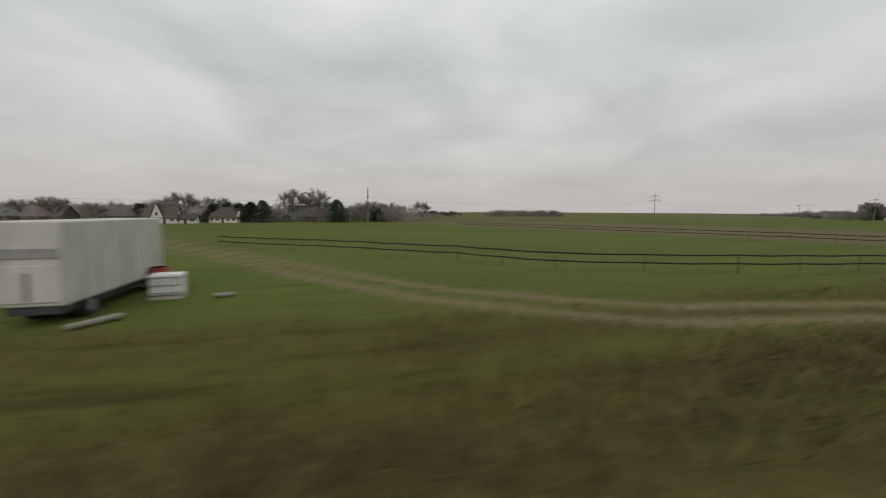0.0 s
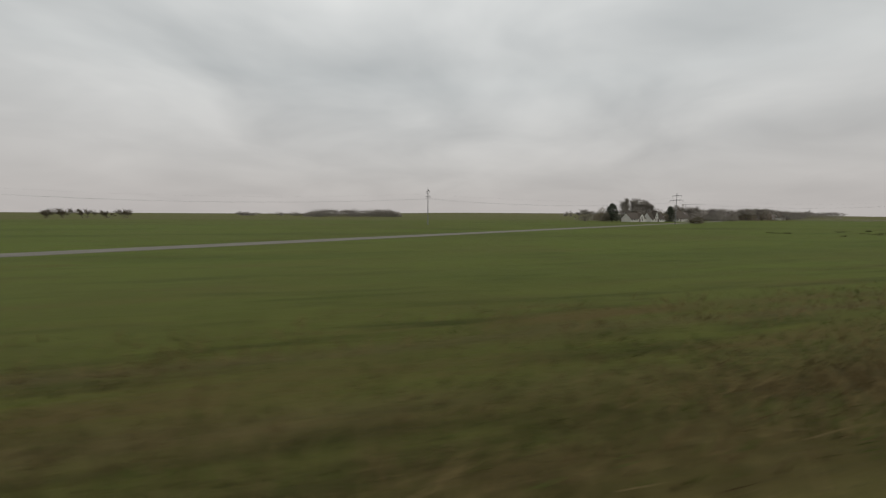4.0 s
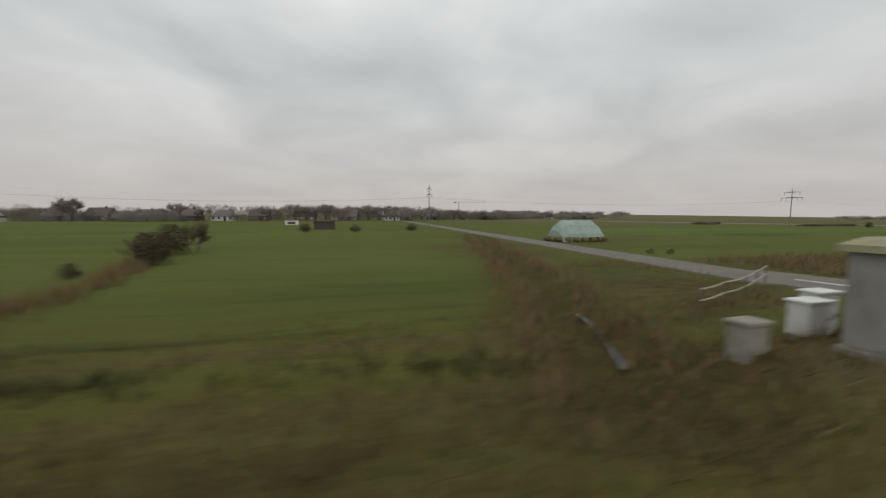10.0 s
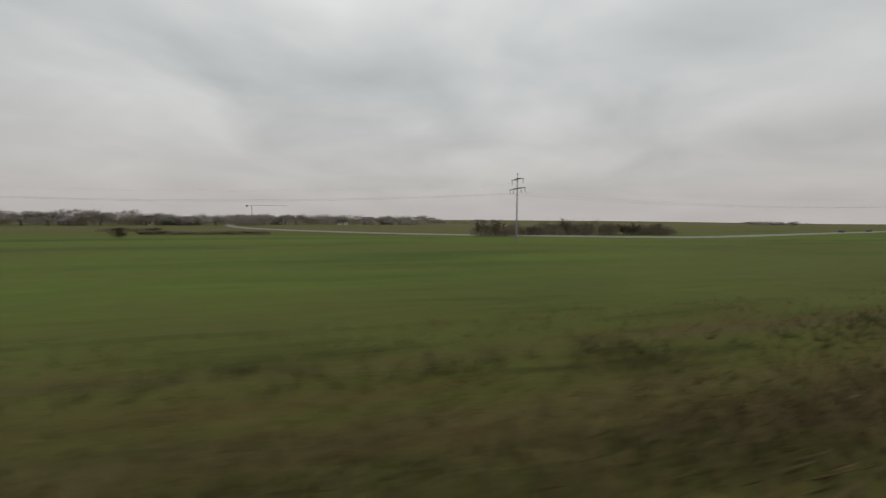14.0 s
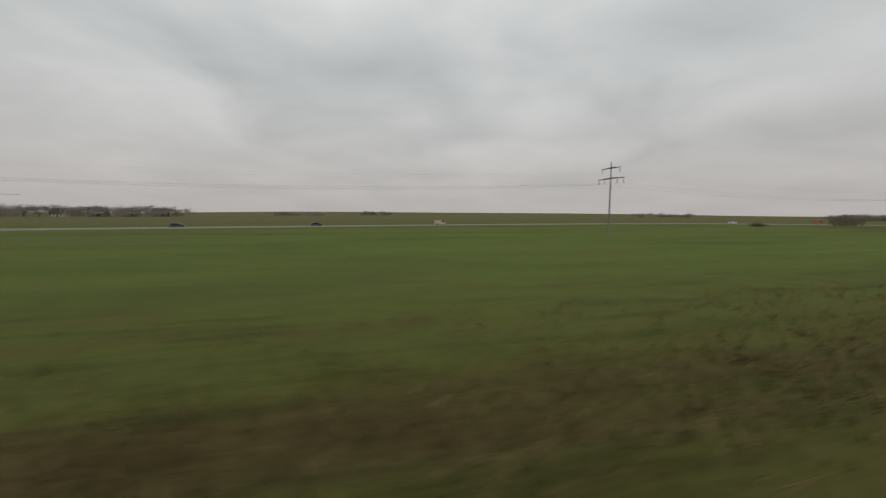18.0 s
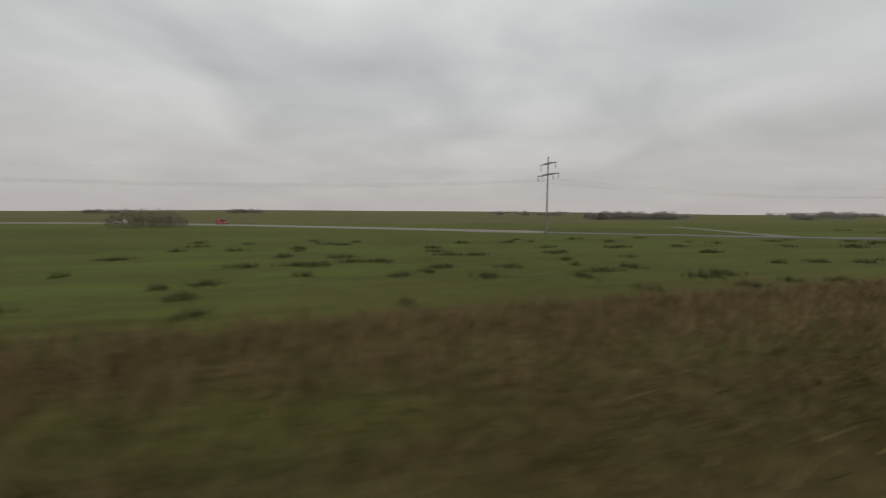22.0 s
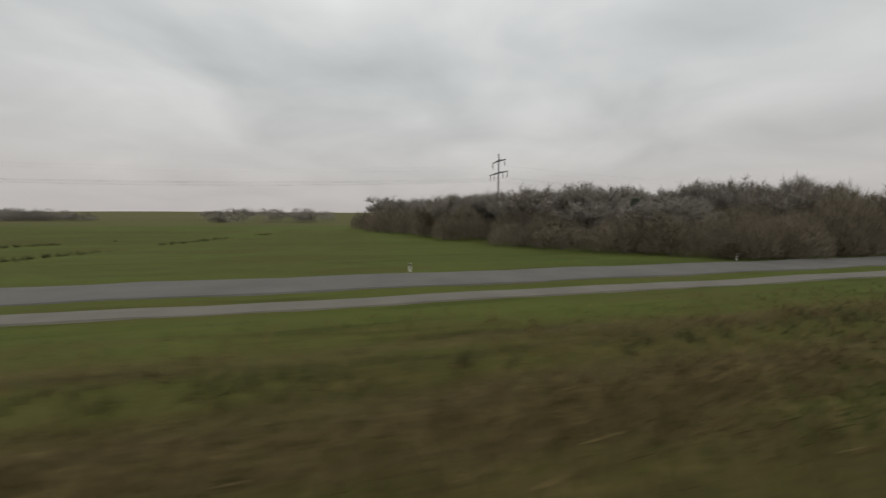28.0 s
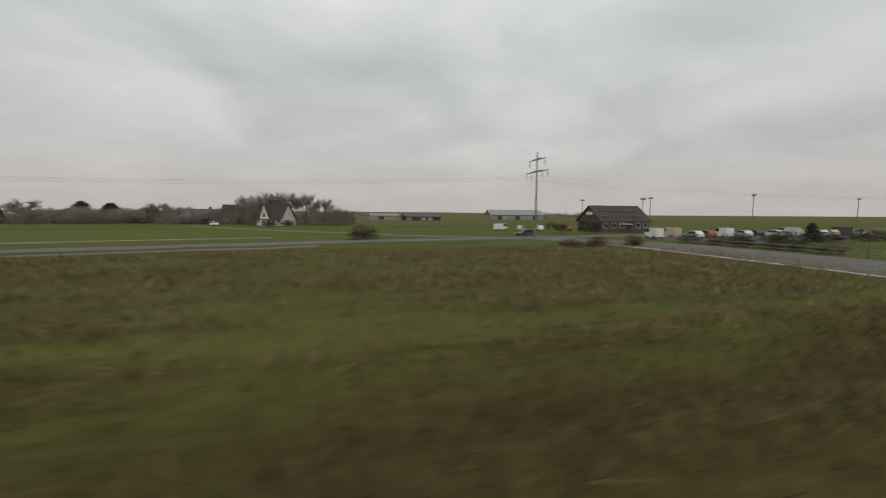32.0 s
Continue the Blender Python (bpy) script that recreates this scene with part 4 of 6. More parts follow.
# ---- trees of the village edges and woods ----
LB = "leafless grey-brown tree standing among the village houses"
VILLAGE_TREES_A = ((-68, 112, 6, 5.5, "bare"), (-60, 108, 7, 6, "bare"), (-52, 106, 5, 4.4, "bare"), (-45, 112, 6, 6.5, "conifer"), (-40, 108, 6, 4.5, "bare"), (-37, 104, 5, 6, "bare"), (-36, 112, 7, 7.5, "bare"), (-28, 112, 7, 6.5, "bare"),
                   (-28, 107, 5, 6.6, "conifer"), (-25.5, 109, 5, 7.2, "conifer"), (-23, 110, 5.5, 7.0, "conifer"), (-20, 108, 6, 7.4, "conifer"), (-17, 107, 5.5, 8.0, "conifer"), (-11, 116, 8, 9, "bare"), (-6, 120, 8, 9.5, "bare"), (-3, 112, 6, 7.5, "bare"),
                   (1, 107, 6, 8.6, "conifer"), (9, 112, 6, 6, "bare"), (12, 116, 6, 6.5, "conifer"), (15, 122, 7, 6, "bare"), (22, 138, 7, 5.5, "bare"), (28, 128, 6, 6.5, "bare"))
VILLAGE_TREES_B = ((33, 150, 5, 3.6, "bush"), (44, 200, 6, 4, "bush"), (49, 202, 7, 4.4, "bush"), (55, 206, 6, 4.2, "bush"), (61, 210, 6, 3.6, "bush"), (66, 214, 7, 4.2, "bush"))
for x, y, w, h, k in VILLAGE_TREES_A + VILLAGE_TREES_B:
    plant(k, x, y, w, h * (0.8 if k == "conifer" else 1.0), "dark green conifer in the village gardens" if k == "conifer" else LB, "trees of the first village")
LONG_VILLAGE_TREES_A = ((258, 140, 8, 5, "bare"), (263, 136, 6, 6, "scrub"), (267, 135, 6.5, 8.5, "conifer"), (281, 138, 8, 5.5, "bare"), (292, 136, 6, 5, "scrub"), (297, 136, 5, 7.5, "conifer"), (309, 143, 5, 5.5, "scrub"), (316, 150, 7, 7.5, "bare"),
                        (319, 146, 6, 7, "bare"), (330, 152, 5, 5, "scrub"), (340, 156, 6, 5, "bare"), (344, 154, 8, 8.5, "bare"), (351, 158, 6, 6, "bare"), (362, 160, 6, 5, "scrub"), (372, 160, 7, 7, "bare"), (377, 162, 6, 7.5, "scrub"),
                        (381, 166, 9, 9, "bare"), (388, 168, 8, 8.5, "bare"), (393, 172, 9, 9.5, "bare"), (398, 170, 8, 8, "scrub"), (405, 176, 8, 8.5, "bare"), (411, 178, 10, 9.5, "bare"))
LONG_VILLAGE_TREES_B = ((416, 180, 9, 9, "bare"), (422, 186, 9, 9.5, "bare"), (427, 184, 8, 9, "bare"), (432, 186, 9, 8, "scrub"), (438, 190, 8, 7, "bare"), (444, 194, 10, 7.5, "bare"), (452, 200, 9, 7, "scrub"), (458, 202, 9, 7.5, "bare"),
                        (465, 210, 9, 6, "scrub"), (474, 214, 7, 7, "scrub"), (480, 214, 7, 6.5, "conifer"), (486, 218, 7, 6, "scrub"), (496, 226, 8, 6.5, "bare"), (504, 236, 10, 8, "bare"), (512, 240, 9, 8, "scrub"), (516, 244, 9, 7, "bare"),
                        (526, 256, 9, 8.5, "bare"), (532, 258, 10, 9, "bare"), (541, 262, 9, 7.5, "scrub"), (550, 268, 9, 7, "bare"), (556, 270, 8, 8, "bare"), (568, 276, 8, 7, "scrub"))
LONG_VILLAGE_TREES_C = ((586, 284, 7, 5, "bare"), (600, 290, 7, 5, "bare"), (614, 296, 7, 5, "scrub"))
for x, y, w, h, k in LONG_VILLAGE_TREES_A + LONG_VILLAGE_TREES_B + LONG_VILLAGE_TREES_C:
    plant("thicket" if k == "scrub" else k, x, y, w, h * (1.0 if x < 320 else 0.75), "dark conifer beside the white farm" if k == "conifer" else ("dense dark shrub between the houses" if k == "scrub" else LB), "trees of the long village")
for x, w, h in ((283.5, 7, 9.6), (286, 7, 10.4), (288.8, 7, 10.2), (291.6, 7, 9.7), (294.4, 6.5, 9.0), (297, 6, 8.0)):
    plant("poplar", x, 147, w, h, "row of leafless wind-bent poplars behind the white farm", "poplars behind the farm")
HAMLET_TREES_A = ((1186, 100, 6, 4.0, "bare"), (1190, 102, 5, 3.6, "bare"), (1181, 98, 6, 3.6, "scrub"), (1204, 104, 6, 5.2, "bare"), (1176, 100, 6, 3.2, "scrub"), (1215, 104, 6, 3.6, "scrub"), (1229, 103, 6, 4.8, "bare"), (1233, 105, 5, 4, "bare"),
                  (1200, 132, 7, 6.5, "conifer"), (1206, 134, 7, 6, "conifer"), (1170, 108, 8, 3.6, "scrub"), (1250, 94, 6.5, 6.5, "bare"), (1253.5, 96, 6.5, 7.2, "bare"), (1257, 97, 7, 7.4, "bare"), (1261, 96, 7, 7.0, "bare"), (1265, 95, 6, 6, "bare"),
                  (1251.5, 88, 4, 4.4, "scrub"), (1262.5, 87, 4.5, 4.2, "scrub"), (1267, 90, 5, 4.6, "scrub"), (1270, 92, 4, 3.6, "scrub"), (1268, 84, 4, 1.4, "scrub"))
for x, y, w, h, k in HAMLET_TREES_A:
    plant("thicket" if k == "scrub" else k, x, y, w, h, "dark spreading conifer by the farm hamlet" if k == "conifer" else ("dark hedge shrub round the farmhouse" if k == "scrub" else "leafless tree by the farm hamlet"), "trees of the farm hamlet")

# woods: one stand of trees by the road, others far off
wood_rng = random.Random(5)
made = 0


def dome(x):
    """Height of the wood along the road, falling off to its ends."""
    return min(1.0, 0.42 + 0.58 * max(0, 1168 - x) / 12, 0.78 + 0.22 * max(0, x - 1112) / 28)


while made < 340:
    x, y = wood_rng.uniform(1112, 1172), wood_rng.uniform(17.6, 78)
    left = 1113.5 + max(0, (60 - y)) * 0.30 + (6 if y < 22 else 0)
    right = 1167.5 - (y - 18) * 0.24
    if not (left < x < right and wood_rng.random() < (1.0 if y < 45 else 0.5)):
        continue
    front = y < 24 or x < left + 4 or x > right - 4
    if wood_rng.random() < (1.0 if y < 22 else 0.85 if front else 0.45):
        low = 0.66 if x < 1138 and y < 30 else 1.0
        plant("scrub" if wood_rng.random() < 0.08 else "bush" if wood_rng.random() < 0.2 else "thicket", x, y, wood_rng.uniform(3.2, 4.6), wood_rng.uniform(3.2, 5.0) * dome(x) * low, "dense leafless brown undergrowth at the edge of the wood", "undergrowth of the roadside wood")
    elif wood_rng.random() < 0.05 and x < 1155:
        plant("conifer", x, y, 2.4, wood_rng.uniform(4.6, 5.8) * dome(x), "dark conifer standing out of the bare wood", "trees of the roadside wood")
    else:
        plant("bare", x, y, wood_rng.uniform(3.2, 4.8), wood_rng.uniform(5.3, 6.2) * dome(x) * (0.7 if x < 1138 and y < 30 else 1.0), "leafless grey-brown tree of the roadside wood", "trees of the roadside wood")
    made += 1
for i in range(34):
    plant("thicket", 1131.5 + i * 1.06 + plant_rng.uniform(-0.4, 0.4), 18.0 + plant_rng.uniform(-0.3, 0.9), plant_rng.uniform(2.2, 3.4), plant_rng.uniform(2.0, 3.6) * dome(1131.5 + i * 1.06), "dense leafless brown undergrowth at the edge of the wood", "undergrowth of the roadside wood")
for i in range(46):
    plant("scrub" if i % 4 == 0 else "thicket", 1131 + i * 0.78 + plant_rng.uniform(-0.3, 0.3), 17.7 + plant_rng.uniform(-0.2, 0.6), plant_rng.uniform(1.5, 2.4), plant_rng.uniform(0.9, 1.7), "low tangled brambles at the foot of the wood", "undergrowth of the roadside wood")
for i in range(26):
    u = i / 25
    plant("thicket", 1131 - 15.5 * u + plant_rng.uniform(-0.8, 0.8), 19 + 55 * u + plant_rng.uniform(-1, 1), plant_rng.uniform(2.6, 4.2), plant_rng.uniform(2.0, 3.6), "dense leafless brown undergrowth at the edge of the wood", "undergrowth of the roadside wood")
for x, y, w, h in ((1118, 70, 5, 5.2), (1121, 76, 5, 5.4), (1124, 66, 5, 5.4), (1116, 62, 5, 5.6), (1135, 38, 4.5, 6.4), (1146, 28, 4.4, 6.0)):
    plant("bare", x, y, w, h, "taller leafless tree rising above the wood's edge", "trees of the roadside wood")


def far_wood(x0, x1, y0, y1, n, w, h, label, kinds=("bare", "scrub")):
    """A distant wood, too far off to count its trees: one mesh of crowns."""
    rng = random.Random(int(x0 * 7 + y0))
    vs, fs = [], []
    for _ in range(n):
        src = rng.choice(SHAPES[rng.choice(kinds)])[1]
        x, y, ww, hh, a = rng.uniform(x0, x1), rng.uniform(y0, y1), w * rng.uniform(0.8, 1.3), h * rng.uniform(0.75, 1.15), rng.uniform(0, 6.3)
        e = min(1, (x - x0 + 3) / 10, (x1 - x + 3) / 10)
        hh *= 0.55 + 0.45 * e
        z0, c, s = land(x, y) - 0.1, math.cos(a), math.sin(a)
        b = len(vs)
        pv = np.empty(len(src.vertices) * 3)
        src.vertices.foreach_get("co", pv)
        pv = pv.reshape(-1, 3)
        faces = [tuple(p.vertices) for p in src.polygons][:: 3]
        used = sorted({i for f in faces for i in f})
        back = {i: b + k for k, i in enumerate(used)}
        pv = pv[used]
        vs.extend(np.stack([x + (pv[:, 0] * c - pv[:, 1] * s) * ww, y + (pv[:, 0] * s + pv[:, 1] * c) * ww, z0 + pv[:, 2] * hh], -1).tolist())
        fs.extend(tuple(back[i] for i in f) for f in faces)
    return tagged(part("far_wood", (vs, fs), M["hazed_twig"]), label, "wood", kind="stuff")


far_wood(138, 212, 330, 350, 100, 9, 6.2, "dark wood standing alone on the far fields", ("thicket", "thicket", "bare"))
far_wood(980, 1034, 145, 156, 80, 5.5, 3.6, "low dark thicket across the meadows", ("scrub", "bush"))
far_wood(745, 790, 520, 540, 26, 9, 5, "small clump of trees on the far rise")
far_wood(1075, 1110, 120, 150, 22, 6, 4.2, "line of bare trees behind the meadows")
far_wood(640, 720, 420, 440, 26, 9, 4, "low line of trees on the horizon")
far_wood(1010, 1100, 330, 350, 26, 9, 5, "low line of trees on the horizon")
far_wood(60, 130, 430, 450, 20, 10, 4, "low line of trees on the horizon")
far_wood(-140, -60, 150, 190, 40, 7, 6, "bare trees round the far end of the village")
far_wood(480, 560, 300, 330, 40, 9, 6.2, "bare trees behind the long village")
far_wood(380, 470, 215, 250, 46, 9, 7, "bare trees behind the long village")
far_wood(-80, 24, 112, 124, 70, 4.5, 3.6, "brown garden shrubs and bare trees round the village houses", ("thicket", "scrub", "bare"))
far_wood(-70, 30, 126, 145, 60, 7, 6.0, "bare grey-brown trees behind the village houses", ("bare", "thicket"))
far_wood(305, 352, 142, 150, 34, 4.5, 3.6, "brown garden shrubs in front of the village houses", ("thicket", "scrub"))
far_wood(255, 345, 146, 158, 50, 5, 4.6, "brown garden shrubs and bare trees round the village houses", ("thicket", "scrub", "bare"))
far_wood(330, 440, 165, 190, 80, 6, 6.0, "brown garden shrubs and bare trees round the village houses", ("thicket", "bare", "bare"))
far_wood(440, 520, 205, 240, 60, 7, 5.5, "brown garden shrubs and bare trees round the village houses", ("thicket", "bare", "scrub"))
far_wood(500, 625, 250, 300, 80, 8, 6.5, "brown garden shrubs and bare trees round the village houses", ("thicket", "bare", "bare"))
far_wood(1166, 1240, 106, 118, 60, 5, 3.4, "brown shrubs and bare trees round the farm hamlet", ("thicket", "scrub", "bare"))
far_wood(1198, 1250, 98, 108, 60, 4.2, 3.4, "brown shrubs and bare trees round the farm hamlet", ("thicket", "bare", "scrub"))
far_wood(1243, 1272, 92, 101, 30, 4.5, 4.6, "brown shrubs and bare trees round the farm hamlet", ("thicket", "bare"))
far_wood(1400, 1520, 300, 330, 30, 9, 5, "low line of trees on the horizon")

far_wood(-34, 30, 108, 124, 46, 5, 4.4, "brown shrubs and bare trees between the village gardens", ("thicket", "scrub", "bare"))

# hedges out in the fields
for x0, x1, y, h, n, lb in ((522, 543, 79, 0.8, 14, "low dark hedge between the fields"), (579, 591, 65, 2.5, 10, "field hedge of bare bushes"), (591, 606, 65, 3.0, 12, "field hedge of bare bushes"),
                            (606, 622, 66, 2.4, 13, "field hedge of bare bushes"), (507, 517, 100, 0.9, 6, "low dark hedge between the fields")):
    for i in range(n):
        x = x0 + (x1 - x0) * (i + 0.5) / n + plant_rng.uniform(-0.8, 0.8)
        plant(plant_rng.choice(("thicket", "thicket", "bush")), x, y + plant_rng.uniform(-1, 1), plant_rng.uniform(3.0, 4.2), h * plant_rng.uniform(0.75, 1.1), lb, "bushes of the field hedges")

# single bushes by the line and in the fields: kind, x, y, width, height
BUSHES_A = (("scrub", 98.9, 5.2, 2.7, 2.5), ("scrub", 104.6, 3.6, 2.2, 1.5), ("scrub", 130, 24.2, 1.3, 1.3), ("bush", 210.2, 19.4, 3.6, 2.3), ("bush", 220.1, 6.8, 1.1, 1.1), ("scrub", 223.3, 7.1, 0.75, 1.05), ("scrub", 229.4, 3.9, 2.5, 2.1), ("bush", 238.9, 3.4, 2.0, 2.9),
            ("scrub", 239.0, 3.6, 1.7, 1.5), ("bush", 239.9, 3.2, 1.7, 2.8), ("scrub", 238.0, 3.6, 1.7, 2.0), ("scrub", 238.9, 3.9, 2.3, 2.45), ("scrub", 239.9, 3.8, 2.0, 2.3), ("scrub", 240.4, 3.2, 1.4, 1.7), ("scrub", 238.5, 2.9, 1.5, 1.0), ("scrub", 239.5, 2.8, 1.5, 1.0), ("scrub", 243.6, 3.0, 1.4, 1.9), ("scrub", 262, 92, 5, 2.0), ("scrub", 284.0, 41, 1.5, 1.6), ("scrub", 290.4, 4.0, 1.5, 1.7), ("scrub", 293.2, 3.2, 1.5, 1.1), ("bush", 295.0, 3.3, 1.4, 1.2),
            ("bush", 301.2, 3.4, 1.5, 1.7), ("scrub", 303.4, 3.2, 1.6, 2.1), ("scrub", 305.0, 3.2, 1.4, 2.0), ("bush", 312.4, 3.8, 1.6, 2.3), ("bush", 314.2, 3.6, 1.6, 3.0), ("scrub", 316.4, 3.6, 1.8, 1.2))
BUSHES_B = (("bush", 318.2, 3.5, 1.9, 1.5), ("scrub", 320.0, 3.7, 1.6, 1.4), ("bush", 321.8, 3.2, 1.9, 3.0), ("scrub", 323.4, 3.6, 1.5, 2.2), ("bush", 325.0, 3.3, 2.0, 3.6), ("bush", 327.2, 3.4, 2.0, 3.4), ("scrub", 329.2, 3.2, 1.7, 2.1), ("bush", 331.0, 3.4, 1.5, 2.6),
            ("scrub", 333.0, 3.2, 1.7, 2.0), ("bush", 335.2, 3.5, 1.5, 2.0), ("scrub", 337.0, 3.3, 1.6, 1.8), ("bush", 340.6, 3.8, 1.3, 1.2), ("scrub", 346.0, 3.6, 1.3, 1.3), ("bush", 352.0, 4.5, 2.2, 1.5), ("scrub", 356.0, 5.4, 0.8, 1.1), ("scrub", 371.5, 3.6, 1.8, 1.7),
            ("bush", 374.0, 3.4, 1.9, 2.9), ("scrub", 375.2, 3.2, 1.6, 2.1), ("scrub", 382.4, 3.3, 1.5, 1.9), ("scrub", 386.1, 18.4, 0.8, 0.6), ("scrub", 386.2, 28, 2.3, 1.9), ("bush", 387.0, 28.6, 2.4, 2.1))
BUSHES_C = (("scrub", 411.6, 4.2, 1.5, 1.3), ("bush", 412.2, 4.4, 1.3, 1.2), ("bramble", 943.5, 8.4, 0.9, 0.8), ("bramble", 948.2, 8.8, 0.8, 0.75), ("scrub", 945.6, 8.6, 0.6, 0.9), ("scrub", 938.0, 9.0, 0.7, 0.8), ("bush", 387.0, 22.3, 1.6, 1.5), ("scrub", 387.3, 22, 1.8, 1.6), ("scrub", 392, 60, 1.8, 1.2), ("scrub", 399, 58, 1.6, 1.2), ("scrub", 408, 62, 2, 1.2), ("scrub", 475.5, 4.8, 2.0, 1.6), ("bush", 475.9, 4.6, 1.6, 1.6), ("scrub", 478.3, 5.0, 1.2, 1.1),
            ("scrub", 495.7, 3.9, 1.8, 1.55), ("scrub", 521.8, 3.7, 1.1, 2.3), ("bush", 522.3, 3.4, 1.0, 2.2), ("scrub", 525, 66, 1.8, 1.4), ("scrub", 586.6, 3.8, 2.2, 2.3), ("bush", 587.6, 3.5, 1.3, 1.9), ("scrub", 810, 70, 3.5, 1.0), ("thicket", 840.4, 71, 4.6, 3.0),
            ("thicket", 843.6, 72, 4.6, 3.2), ("thicket", 846.5, 71.5, 4.2, 2.9), ("scrub", 859, 6.2, 1.8, 1.0), ("scrub", 951.1, 6.6, 2.2, 1.3), ("bush", 951.5, 6.9, 1.8, 1.65), ("scrub", 952.3, 6.6, 1.9, 1.2), ("scrub", 950.3, 6.8, 1.5, 0.8), ("scrub", 965.6, 11.0, 0.55, 0.6))
BUSHES_D = (("bramble", 1227.5, 6.0, 1.5, 0.8), ("bramble", 1229.6, 6.3, 1.2, 0.5), ("bush", 966.8, 10.6, 0.6, 0.45), ("bush", 1046.6, 5.2, 1.4, 1.7), ("bush", 1048, 5.0, 1.0, 1.2), ("bush", 1071.2, 6.6, 1.1, 1.4), ("bush", 1071.4, 22.4, 2.6, 1.5), ("scrub", 1072.0, 22.0, 3.2, 1.7), ("scrub", 1080.5, 24, 2.2, 0.7), ("bush", 1131.2, 5.4, 0.9, 1.2),
            ("scrub", 1133.0, 5.0, 1.6, 2.0), ("bush", 1134.4, 5.2, 2.4, 2.9), ("bush", 1140.7, 5.6, 1.9, 3.5), ("scrub", 1141.2, 5.3, 1.3, 2.0), ("bush", 1163.2, 6.9, 1.9, 1.6), ("scrub", 1180, 48, 1.2, 1.3), ("scrub", 1191.2, 23, 0.95, 1.15), ("scrub", 1255.2, 81.6, 3.0, 1.1),
            ("scrub", 1258.5, 82, 2.6, 1.2), ("scrub", 1270, 40, 3.4, 1.4), ("scrub", 1285.6, 27.6, 2.2, 0.6), ("scrub", 1287.7, 27, 2.0, 0.8), ("scrub", 1290.2, 26, 1.8, 0.9), ("bush", 1296, 46, 3, 1.6))
BUSHES_E = (("scrub", 1298.6, 28.5, 2.2, 0.9), ("scrub", 1298.8, 18.0, 2.0, 0.75), ("scrub", 1299.0, 24.2, 2.2, 0.9), ("scrub", 1299.0, 20.0, 2.0, 0.8), ("scrub", 1299.2, 26.4, 2.0, 0.8), ("scrub", 1299.4, 22.0, 1.8, 0.7), ("bush", 1301, 46, 3, 1.8), ("scrub", 1303, 27.2, 3, 1.0),
            ("scrub", 1308, 27, 3.4, 1.1), ("conifer", 1311, 26.5, 1.5, 2.2), ("scrub", 1314, 27, 3.4, 1.0), ("scrub", 1320, 27, 4, 1.2), ("scrub", 1326, 27, 5, 1.3), ("scrub", 1334, 27, 5, 1.4), ("scrub", 1343, 27, 5, 1.4))
for k, x, y, w, h in BUSHES_A + BUSHES_B + BUSHES_C + BUSHES_D + BUSHES_E:
    plant(k, x, y, w, h, {"scrub": "dense dark brown-green bush beside the line", "thicket": "dense twiggy bush beside the line", "bramble": "low reddish-brown bramble beside the line", "bush": "leafless twiggy bush beside the line", "conifer": "small dark conifer by the car park"}[k] if y < 9 else "dark bush standing in the fields")


# ---- grass, reeds and rushes ----
def blades(name, n, x0, x1, y0, y1, keep, height, width, mat, label, seed, lean=0.5, per=5, spread=0.08):
    rng = np.random.RandomState(seed)
    x, y = rng.uniform(x0, x1, n), y0 + (y1 - y0) * rng.random_sample(n) ** 1.15
    ok = rng.random_sample(n) < keep(x, y)
    x, y = np.repeat(x[ok], per), np.repeat(y[ok], per)
    m = len(x)
    if not m:
        return None
    x, y = x + rng.normal(0, spread, m), y + rng.normal(0, spread, m)
    z = land_at(x, y) - 0.02
    h = height * rng.uniform(0.5, 1.25, m)
    a = rng.uniform(0, 6.283, m)
    dx, dy = np.cos(a) * width, np.sin(a) * width
    lx, ly = rng.normal(0.12, lean, m) * h, rng.normal(0, lean, m) * h
    v = np.stack([np.stack([x - dx, y - dy, z], -1), np.stack([x + dx, y + dy, z], -1), np.stack([x + lx, y + ly, z + h], -1)], 1).reshape(-1, 3).astype(np.float32)
    mesh = bpy.data.meshes.new(name)
    mesh.vertices.add(m * 3)
    mesh.vertices.foreach_set("co", v.ravel())
    mesh.loops.add(m * 3)
    mesh.loops.foreach_set("vertex_index", np.arange(m * 3, dtype=np.int32))
    mesh.polygons.add(m)
    mesh.polygons.foreach_set("loop_start", np.arange(0, m * 3, 3, dtype=np.int32))
    mesh.update(calc_edges=True)
    mesh.materials.append(mat)
    return tagged(new(name, mesh), label, "grass", kind="stuff")


def off_road(x, y):
    d = np.minimum(line_far(x, y, ROAD_A[:7]) - 2.4, line_far(x, y, ROAD_B) - 3.2)
    d = np.minimum(d, line_far(x, y, PATH) - 0.7)
    d = np.minimum(d, line_far(x, y, ROAD_C[8:]) - 1.8)
    for pts in TRACK:
        d = np.minimum(d, line_far(x, y, pts) - 0.4)
    return (d > 0) & ~((x > 770) & (x < 868) & (y < 2.7)) & (np.hypot((x - POND[0]) / 6.3, (y - POND[1]) / 2.95) > 1)


